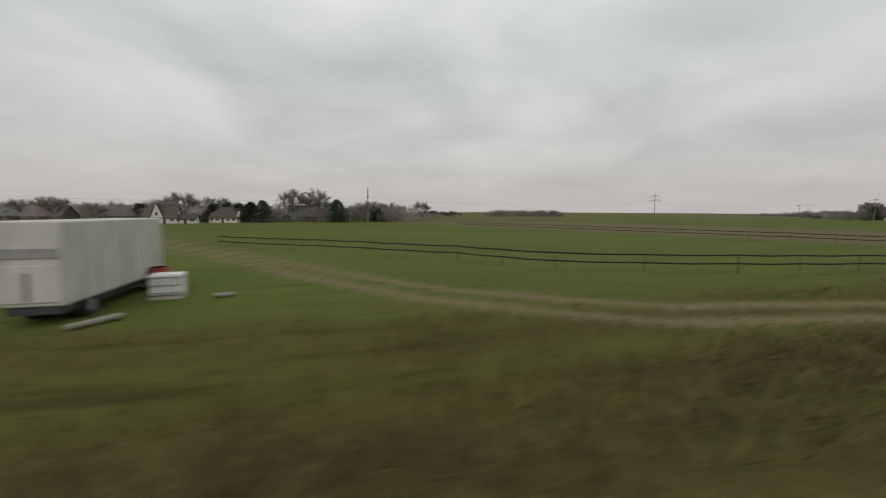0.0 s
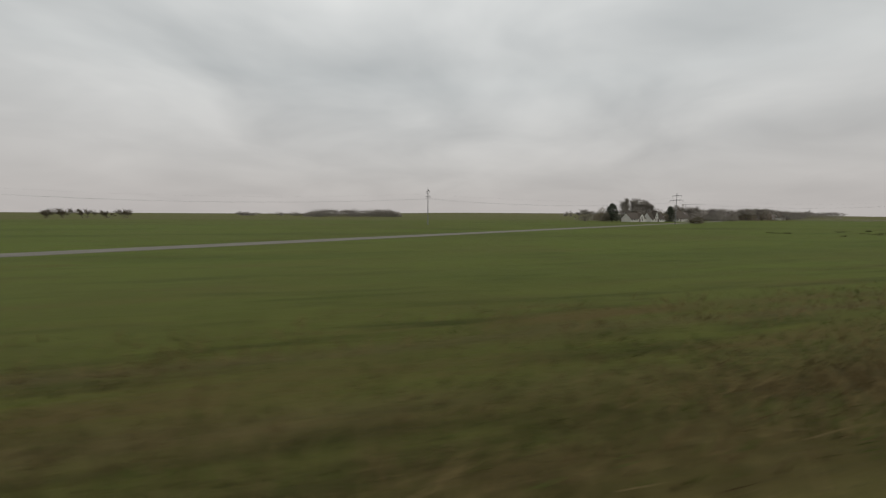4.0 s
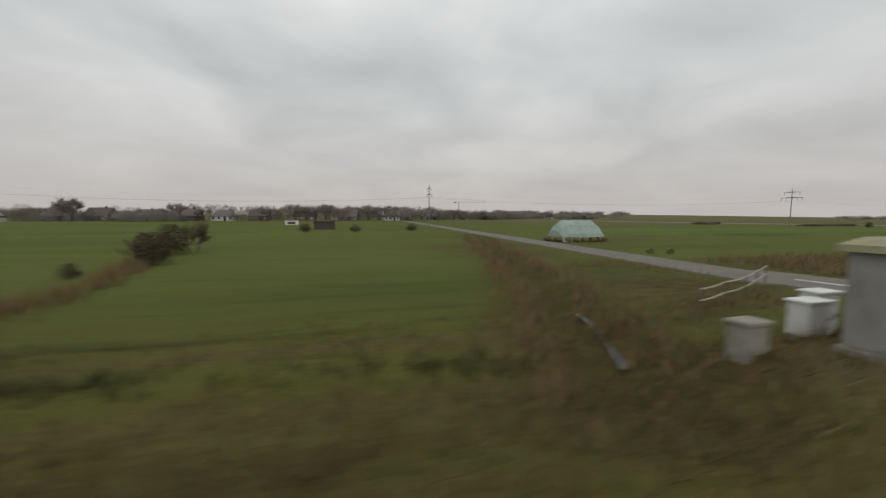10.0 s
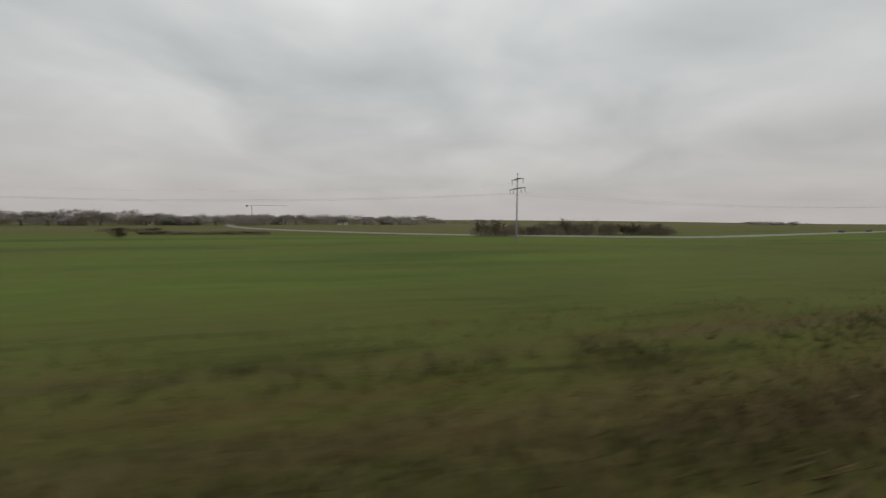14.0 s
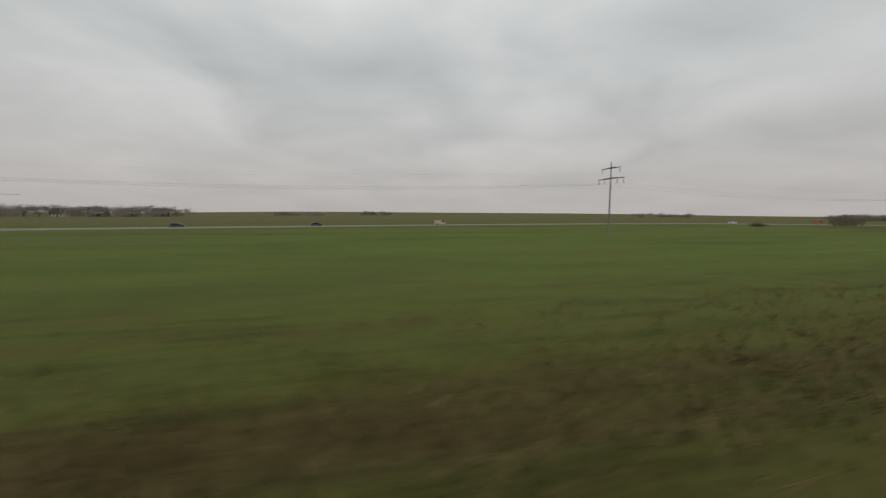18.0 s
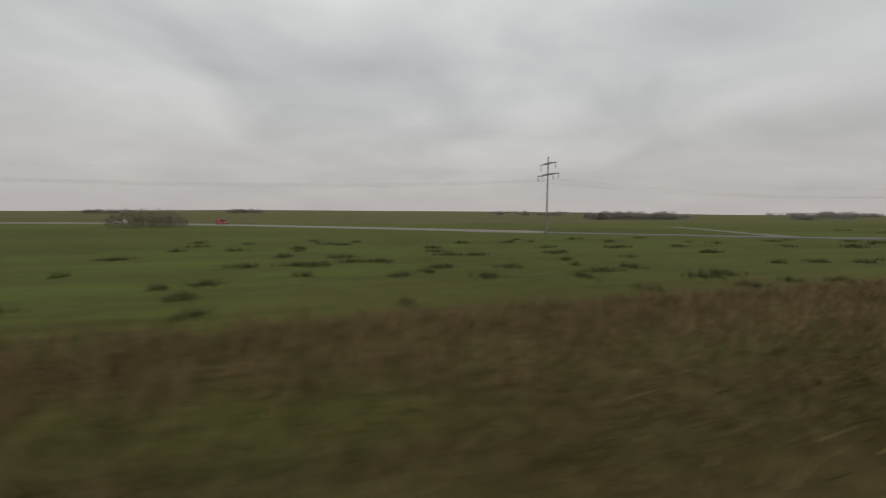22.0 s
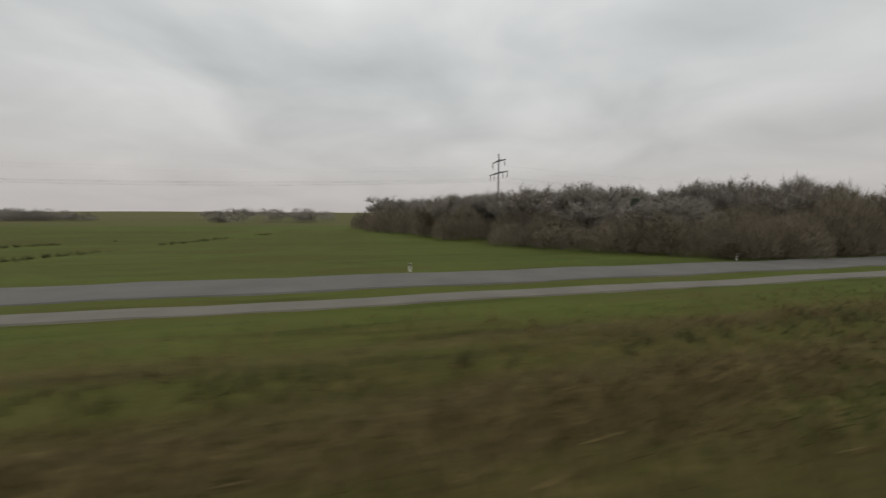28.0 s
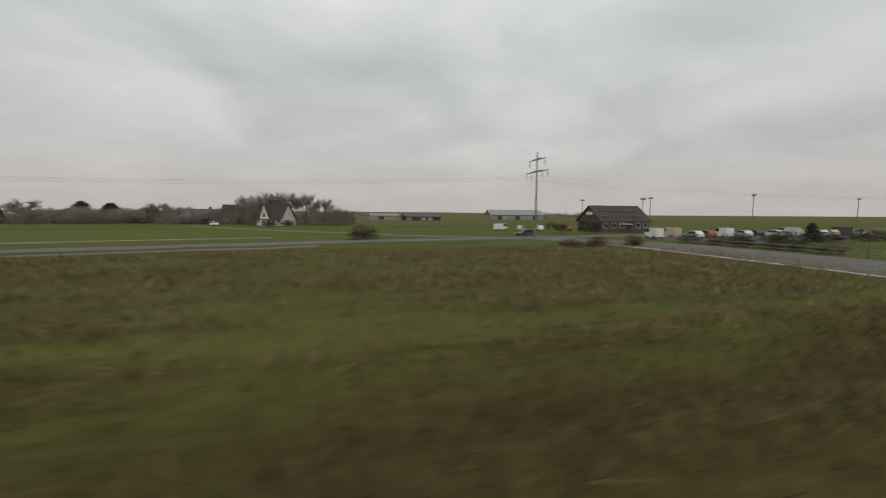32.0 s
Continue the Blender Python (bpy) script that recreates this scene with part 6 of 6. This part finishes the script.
cabinet(404.6, 5.0, 0.5, 0.32, 1.0)
pit = thing("cable_box", 401.8, 4.2, None, 4, "pale concrete cable box standing in the verge", "box")
part("body", box(B(), -0.22, 0.22, -0.16, 0.16, -0.3, 0.42, 0.03), M["concrete"], pit)
part("lid", box(B(), -0.25, 0.25, -0.19, 0.19, 0.42, 0.49, 0.02), M["concrete"], pit)
crossing_signal(407.2, 2.6, 2.5, 10)
crossing_signal(411.6, 2.7, 2.5, 10)
barrier(407.0, 2.6, 1.6, 0)


def strip(name, x0, y0, x1, y1, w, mat, label, cat):
    """A painted bar on the asphalt."""
    d = Vector((x1 - x0, y1 - y0)).normalized()
    s = Vector((-d.y, d.x)) * w / 2
    vs = []
    for px, py in ((x0, y0), (x1, y1)):
        for k in (-1, 1):
            qx, qy = px + s.x * k, py + s.y * k
            vs.append((qx, qy, land(qx, qy) + 0.075))
    vs += [(a, b, c - 0.05) for a, b, c in vs]
    return tagged(part(name, (vs, [(0, 2, 3, 1), (4, 5, 7, 6), (0, 1, 5, 4), (2, 6, 7, 3), (0, 4, 6, 2), (1, 3, 7, 5)]), mat), label, cat, kind="structure")


strip("trim_stop_line", 88.2, 8.1, 91.6, 6.3, 0.42, M["paint"], "white stop line on the asphalt", "road marking")
for a, b in (((90.6, 4.2), (91.3, 5.8)), ((92.0, 7.2), (92.5, 8.2)), ((93.9, 9.4), (94.7, 10.4)), ((95.7, 11.3), (96.8, 12.1)), ((98.4, 13.0), (100.0, 14.0)), ((101.5, 14.9), (105, 16.2))):
    strip("trim_centre_line", *a, *b, 0.12, M["worn_paint"], "white centre line dash on the asphalt", "road marking")
for a, b in (((1288.4, 29.6), (1289.4, 25)), ((1289.4, 25), (1289.3, 19.5)), ((1289.3, 19.5), (1289.0, 14)), ((1289.0, 14), (1288.7, 8.5))):
    strip("trim_kerb", *a, *b, 0.2, M["paint"], "white kerb line along the road edge", "kerb")
strip("trim_stop_line", 411.4, 7.2, 413.4, 7.3, 0.4, M["paint"], "white stop line on the asphalt", "road marking")
strip("trim_edge_line", 414.2, 6.0, 413.5, 11, 0.10, M["paint"], "white centre line on the asphalt", "road marking")


# ---- fences ----
def rail_fence(pts, post_gap, heights, mat, label, band=0.04):
    t = thing("paddock_fence", *pts[0], 0, 0, label, "fence")
    t.matrix_world = Matrix.Identity(4)
    post = None
    for (ax, ay), (bx, by) in zip(pts, pts[1:]):
        ln = math.hypot(bx - ax, by - ay)
        n = max(1, round(ln / post_gap))
        for i in range(n + 1):
            x, y = ax + (bx - ax) * i / n, ay + (by - ay) * i / n
            if post is None:
                post = part("post", tube(B(), (0, 0, -0.3), (0, 0, heights[-1] + 0.05), 0.026, 0.022, 7), M["bark"], t)
                post.location = (x, y, land(x, y))
            else:
                o = new("post", post.data)
                o.parent, o.location = t, (x, y, land(x, y))
            if i:
                px, py = ax + (bx - ax) * (i - 1) / n, ay + (by - ay) * (i - 1) / n
                for h in heights:
                    p, q = Vector((px, py, land(px, py) + h)), Vector((x, y, land(x, y) + h))
                    mid = (p + q) / 2 - Vector((0, 0, 0.03))
                    b = B()
                    for u, w in ((p, mid), (mid, q)):
                        tube(b, u, w, band / 2, band / 2, 5)
                    part("band", b, mat, t)
    return t


rail_fence(((-8, 31.5), (6.4, 20.0), (9.5, 15.4), (16.6, 12.6), (31, 10.2), (49.5, 10.2), (46.4, 18.5), (39.4, 37), (24, 75)), 3.2, (0.42, 0.78), M["black_band"], "dark wooden posts with two black plastic bands round the paddock", 0.07)
rail_fence(((404.8, 7.6), (408.2, 9.0), (411.6, 10.8)), 1.6, (0.4, 0.7), M["pale_wood"], "pale wooden rail fence beside the level crossing")
rail_fence(((1296.0, 29.5), (1296.9, 24), (1296.7, 15), (1296.5, 7)), 1.8, (0.3, 0.55), M["steel"], "thin grey pipe railing along the road to the crossing")


# ---- the lorry body and yard clutter ----
lorry = thing("box_trailer", -6.3, 12.9, None, 0, "long white box trailer body parked on grass", "trailer")
part("body", box(B(), -0.64, 0.64, -2.6, 2.6, 0.45, 2.3, 0.04), M["old_panel"], lorry)
rear = part("rear_door", box(B(), -0.58, 0.58, -2.64, -2.58, 0.55, 1.35, 0.01), M["old_panel"], lorry)
part("latch", box(B(), -0.03, 0.03, -2.68, -2.64, 0.6, 1.2), M["steel"], rear)
part("rear_upper_panel", box(B(), -0.58, 0.58, -2.63, -2.58, 1.5, 1.72, 0.01), M["grey_panel"], lorry)
for i in range(9):
    part("rib", box(B(), 0.64, 0.665, -2.5 + 0.6 * i, -2.46 + 0.6 * i, 0.5, 2.25), M["old_panel"], lorry)
part("chassis", box(B(), -0.5, 0.5, -2.5, 2.5, 0.25, 0.45, 0.02), M["dark_paint"], lorry)
for yy in (-1.6, 1.9):
    for s in (-0.48, 0.48):
        wh = part("wheel", tube(B(), (s - 0.12, yy, 0.27), (s + 0.12, yy, 0.27), 0.29, 0.29, 18), M["rubber"], lorry)
        part("rim", tube(B(), (s - 0.13, yy, 0.27), (s + 0.13, yy, 0.27), 0.15, 0.15, 14), M["steel"], wh)
tank = thing("container_tank", -4.75, 13.2, None, 6, "white plastic container tank in a wire cage on a pallet", "container", "", (0.85, 0.85, 1.0))
part("tank", box(B(), -0.48, 0.48, -0.4, 0.4, 0.12, 0.72, 0.05), M["white_panel"], tank)
part("pallet", box(B(), -0.5, 0.5, -0.42, 0.42, 0, 0.1), M["pale_wood"], tank)
for i in range(7):
    part("cage_bar", tube(B(), (-0.45 + 0.15 * i, -0.42, 0.1), (-0.45 + 0.15 * i, -0.42, 0.74), 0.012, 0.012, 6), M["steel"], tank)
for i in range(3):
    part("cage_bar", tube(B(), (-0.5, -0.43, 0.2 + 0.22 * i), (0.5, -0.43, 0.2 + 0.22 * i), 0.012, 0.012, 6), M["steel"], tank)
for bx, by in ((-5.4, 14.4),):
    dm = thing("steel_drum", bx, by, None, 0, "red steel drum standing behind the trailer", "drum", "", (0.8, 0.8, 0.75))
    part("shell", tube(B(), (0, 0, 0), (0, 0, 1.0), 0.3, 0.3, 20), M["red_paint"], dm)
    for z in (0.33, 0.66, 0.98):
        part("hoop", tube(B(), (0, 0, z - 0.02), (0, 0, z + 0.02), 0.315, 0.315, 20), M["red_paint"], dm)
for x0, y0, ln, turn, lb in ((-5.1, 10.2, 1.1, 60, "pale weathered plank lying in the grass"), (-3.2, 12.9, 0.5, 10, "short pale board lying in the grass"), (115.9, 13.4, 1.3, 4, "white plank lying on low blocks in the grass")):
    pk = thing("plank", x0, y0, None, turn, lb, "plank")
    part("board", box(B(), -ln / 2, ln / 2, -0.09, 0.09, 0.06, 0.13, 0.01), M["white_panel" if "white" in lb else "concrete"], pk)
    for s in (-0.35, 0.35):
        part("block", box(B(), s * ln - 0.05, s * ln + 0.05, -0.08, 0.08, -0.03, 0.06), M["dark_wood"], pk)
ms = thing("small_sign", 103.6, 22.0, None, 0, "small white sign board on short legs beside a bench", "sign")
part("panel", box(B(), -0.16, 0.16, -0.02, 0.02, 0.4, 0.8, 0.01), M["white_panel"], ms)
for s in (-0.11, 0.11):
    part("leg", tube(B(), (s, 0, -0.2), (s, 0, 0.5), 0.02, 0.02, 6), M["steel"], ms)
bench = thing("bench", 104.3, 22.0, None, 3, "low dark wooden bench by the lane", "bench")
part("seat", box(B(), -0.6, 0.6, -0.12, 0.12, 0.22, 0.26, 0.01), M["bark"], bench)
part("backrest", box(B(), -0.6, 0.6, 0.1, 0.13, 0.30, 0.40, 0.01), M["bark"], bench)
for s in (-0.5, 0.5):
    part("leg", box(B(), s - 0.03, s + 0.03, -0.1, 0.12, -0.1, 0.22), M["bark"], bench)

# ---- huts, marker and posts along the way ----
for x, y, w, h, lb in ((394.5, 70, 3.4, 1.35, "small dark wooden field shelter"), (386, 104, 3.0, 1.0, "pale caravan-like shelter in the field")):
    sh = thing("field_shelter", x, y, None, 0, lb, "shelter")
    col = "white_panel" if "pale" in lb else "dark_wood"
    part("wall", box(B(), -w / 2, w / 2, -0.8, 0.8, -0.1, h, 0.02), M[col], sh)
    part("roof", box(B(), -w / 2 - 0.15, w / 2 + 0.15, -1.0, 1.0, h, h + 0.1, 0.02), M["slate" if col == "dark_wood" else "sheet"], sh)
    # dark panel on the closed front, painted as a shaded inside
    part("opening", box(B(), -w * 0.3, w * 0.3, -0.82, -0.78, 0.1, h * 0.7), M["dark_paint"], sh)
km = thing("transformer_post", 697.6, 6.5, None, 0, "narrow brown brick transformer post with an overhanging dark cap", "transformer")
part("shaft", box(B(), -0.33, 0.33, -0.33, 0.33, -0.3, 2.55, 0.02), M["brick"], km)
part("cap", box(B(), -0.8, 0.8, -0.5, 0.5, 2.55, 2.72, 0.03), M["dark_wood"], km)
part("head", box(B(), -0.45, 0.45, -0.4, 0.4, 2.72, 2.98, 0.03), M["dark_wood"], km)
part("arm", box(B(), -0.75, -0.3, -0.04, 0.04, 1.9, 1.98), M["dark_wood"], km)
mk = thing("track_marker", 1182.3, 3.0, None, 0, "low orange and white marker stone beside the line", "marker")
part("stone", box(B(), -0.28, 0.28, -0.12, 0.12, -0.3, 0.42, 0.05), M["orange"], mk)
part("cap", box(B(), -0.3, 0.3, -0.14, 0.14, 0.42, 0.5, 0.03), M["white_panel"], mk)
# the grey sheet colour puts shade into a white frame
fr = thing("gauge_frame", 1186.05, 3.1, None, 0, "white frame post beside the line, greyed in place of shade", "post")
part("upright", box(B(), 0.18, 0.34, -0.08, 0.08, -0.4, 0.92, 0.02), M["sheet"], fr)
part("beam", box(B(), -0.5, 0.36, -0.09, 0.07, 0.92, 1.03, 0.02), M["sheet"], fr)
bl = thing("concrete_block", 1191.2, 4.2, None, 8, "dark brown weathered block post beside the line", "post")
part("block", box(B(), -0.24, 0.24, -0.2, 0.2, -0.4, 0.98, 0.03), M["dark_wood"], bl)
for x, y in ((1131, 17.0), (1112, 16.9), (1092, 16.8), (1070, 16.8), (1151, 17.1), (1170.5, 17.4), (1174, 17.6)):
    dp = thing("delineator_post", x, y, None, 0, "white roadside delineator post with a dark band", "post", "posts along the road")
    part("post", tube(B(), (0, 0, -0.2), (0, 0, 0.4), 0.035, 0.028, 8), M["white_panel"], dp)
    part("band", tube(B(), (0, 0, 0.28), (0, 0, 0.36), 0.036, 0.034, 8), M["dark_paint"], dp)
guard = thing("guard_rail", 1210, 21, 0, 0, "pale yellowish steel guard rail along the road", "guard rail")
guard.matrix_world = Matrix.Identity(4)
gp = [(1205, 20.2), (1214, 23.6), (1229, 28.2), (1246, 33.4), (1262, 37)]
for (ax, ay), (bx, by) in zip(gp, gp[1:]):
    part("rail", tube(B(), (ax, ay, land(ax, ay) + 0.36), (bx, by, land(bx, by) + 0.36), 0.05, 0.05, 6), M["pale_steel"], guard)
    for k in range(4):
        u = k / 4
        x, y = ax + (bx - ax) * u, ay + (by - ay) * u
        part("post", tube(B(), (x, y, land(x, y) - 0.2), (x, y, land(x, y) + 0.36), 0.035, 0.035, 6), M["steel"], guard)
wb2 = thing("warning_board", 1236.5, 28.6, None, 10, "yellow warning board with pale bars beside the road", "sign")
part("panel", box(B(), -0.6, 0.6, -0.03, 0.03, 0.25, 0.95, 0.02), M["yellow"], wb2)
for i in range(3):
    part("bar", box(B(), -0.58, 0.58, -0.045, -0.031, 0.35 + 0.2 * i, 0.43 + 0.2 * i), M["paint"], wb2)
for s in (-0.4, 0.4):
    part("leg", tube(B(), (s, 0.05, -0.2), (s, 0.05, 0.6), 0.03, 0.03, 6), M["steel"], wb2)
crane = thing("tower_crane", 497, 314, None, 0, "thin distant tower crane above the trees", "crane")
part("mast", box(B(), -0.16, 0.16, -0.16, 0.16, 0, 13.5), M["steel"], crane)
part("jib", box(B(), -4, 24, -0.12, 0.12, 13.5, 13.7), M["steel"], crane)
part("counterweight", box(B(), -4, -2.6, -0.4, 0.4, 12.6, 13.6), M["concrete"], crane)
for x, y, h in ((1322, 60, 5.4), (1335, 72, 6.2), (1349, 60, 6.6), (1384, 62, 6.4), (1326, 84, 6.0)):
    fl = thing("floodlight_mast", x, y, None, 0, "thin grey floodlight mast behind the car park", "lamp mast", "floodlight masts")
    part("pole", tube(B(), (0, 0, -0.2), (0, 0, h), 0.09, 0.06, 8), M["steel"], fl)
    part("bracket", box(B(), -0.5, 0.5, -0.05, 0.05, h - 0.1, h), M["steel"], fl)
    for s in (-0.4, 0.0, 0.4):
        part("lamp_head", box(B(), s - 0.14, s + 0.14, -0.2, 0.05, h, h + 0.25, 0.03), M["grey_panel"], fl)


# ---- vehicles ----
def car(x, y, turn, paint, label, ln=1.75, kind="car", z=None):
    k = ln / 4.2
    t = thing("parked_van" if kind == "van" else "car", x, y, (land(x, y) + 0.06) if z is None else z, turn, label, kind, "vehicles on the road and in the car park", (k, k, k))
    if kind == "van":
        out = [(-2.1, 0.3), (2.05, 0.3), (2.1, 0.9), (1.75, 1.15), (1.3, 1.95), (-2.05, 2.0), (-2.1, 1.0)]
        glass = [(1.62, 1.2), (1.22, 1.85), (0.4, 1.85), (0.4, 1.2)]
    else:
        out = [(-2.08, 0.3), (2.05, 0.3), (2.1, 0.62), (1.95, 0.82), (1.05, 0.95), (0.35, 1.42), (-1.35, 1.45), (-1.95, 1.0), (-2.1, 0.75)]
        glass = [(0.85, 0.98), (0.25, 1.36), (-1.25, 1.38), (-1.65, 1.0)]
    b = bmesh.new()
    v, f = prism(out, -0.85, 0.85)
    bv = [b.verts.new(c) for c in v]
    for q in f:
        b.faces.new([bv[i] for i in q])
    for vert in bv:
        if vert.co.z > 0.97:
            vert.co.y *= 0.84
    bmesh.ops.bevel(b, geom=list(b.edges), offset=0.06, segments=2, affect="EDGES")
    body = part("body", b, M[paint], t, smooth=False)
    for s in (-1, 1):
        gv, gf = prism(glass, s * 0.80, s * 0.835)
        part("side_window", (gv, gf), M["glass"], body)
        part("headlight", box(B(), 1.98, 2.1, s * 0.62 - 0.17, s * 0.62 + 0.17, 0.58, 0.74, 0.02), M["lens"], body)
        part("tail_light", box(B(), -2.12, -2.02, s * 0.66 - 0.1, s * 0.66 + 0.1, 0.66, 0.9, 0.02), M["tail"], body)
        for wx in (-1.3, 1.35):
            wh = part("wheel", tube(B(), (wx, s * 0.70, 0.31), (wx, s * 0.87, 0.31), 0.31, 0.31, 18), M["rubber"], t)
            part("rim", tube(B(), (wx, s * 0.75, 0.31), (wx, s * 0.885, 0.31), 0.19, 0.17, 14), M["steel"], wh)
    if kind == "car":
        part("windscreen", ([(1.03, -0.68, 0.985), (1.03, 0.68, 0.985), (0.42, 0.6, 1.405), (0.42, -0.6, 1.405), (1.00, -0.68, 0.95), (1.0, 0.68, 0.95), (0.39, 0.6, 1.37), (0.39, -0.6, 1.37)],
                            [(0, 1, 2, 3), (7, 6, 5, 4), (0, 4, 5, 1), (1, 5, 6, 2), (2, 6, 7, 3), (3, 7, 4, 0)]), M["glass"], body)
    else:
        part("windscreen", ([(1.78, -0.66, 1.2), (1.78, 0.66, 1.2), (1.36, 0.6, 1.88), (1.36, -0.6, 1.88), (1.7, -0.66, 1.18), (1.7, 0.66, 1.18), (1.28, 0.6, 1.86), (1.28, -0.6, 1.86)],
                            [(0, 1, 2, 3), (7, 6, 5, 4), (0, 4, 5, 1), (1, 5, 6, 2), (2, 6, 7, 3), (3, 7, 4, 0)]), M["glass"], body)
    return t


car(978.6, 15.7, 180, "silver_car", "small silver car on the country road", 0.95)
car(688, 74.0, 14, "dark_car", "dark car on the far road", 2.2)
car(709.6, 79.3, 14, "dark_car", "dark car on the far road", 2.2)
car(736, 86.0, 14, "beige_car", "small tan van on the far road", 2.4, "van")
car(851, 82.3, -32, "red_car", "dark red van on the far road", 2.3, "van")
car(830.5, 92.2, 162, "silver_car", "silver car on the far road", 2.2)
car(1288.2, 40.6, 200, "dark_car", "dark car turning at the road junction", 2.2)
car(1245.4, 83.2, -55, "white_car", "white car on the farm drive, headlights facing the line", 2.3)
LOT = (("white_car", "van"), ("beige_car", "van"), ("white_car", "car"), ("red_car", "car"), ("white_car", "van"), ("silver_car", "car"), ("dark_car", "car"), ("white_car", "car"), ("silver_car", "van"), ("silver_car", "car"), ("white_car", "car"), ("beige_car", "car"), ("dark_car", "van"), ("white_car", "car"))
for i, (pt, kd) in enumerate(LOT):
    car(1300.4 + 2.45 * i, 34.5 + 0.35 * math.sin(i * 2.3), 75 + 8 * math.sin(i), pt, pt.split("_")[0] + (" van" if kd == "van" else " car") + " parked in the depot's car park", 2.3, kd)
for i, (pt, kd, x, y) in enumerate((("white_car", "van", 1292, 56), ("beige_car", "car", 1295, 55), ("white_car", "car", 1297.5, 54), ("red_car", "car", 1300, 51))):
    car(x, y, 20 + 30 * i, pt, pt.split("_")[0] + (" van" if kd == "van" else " car") + " parked in the yard of the hall", 2.2, kd)
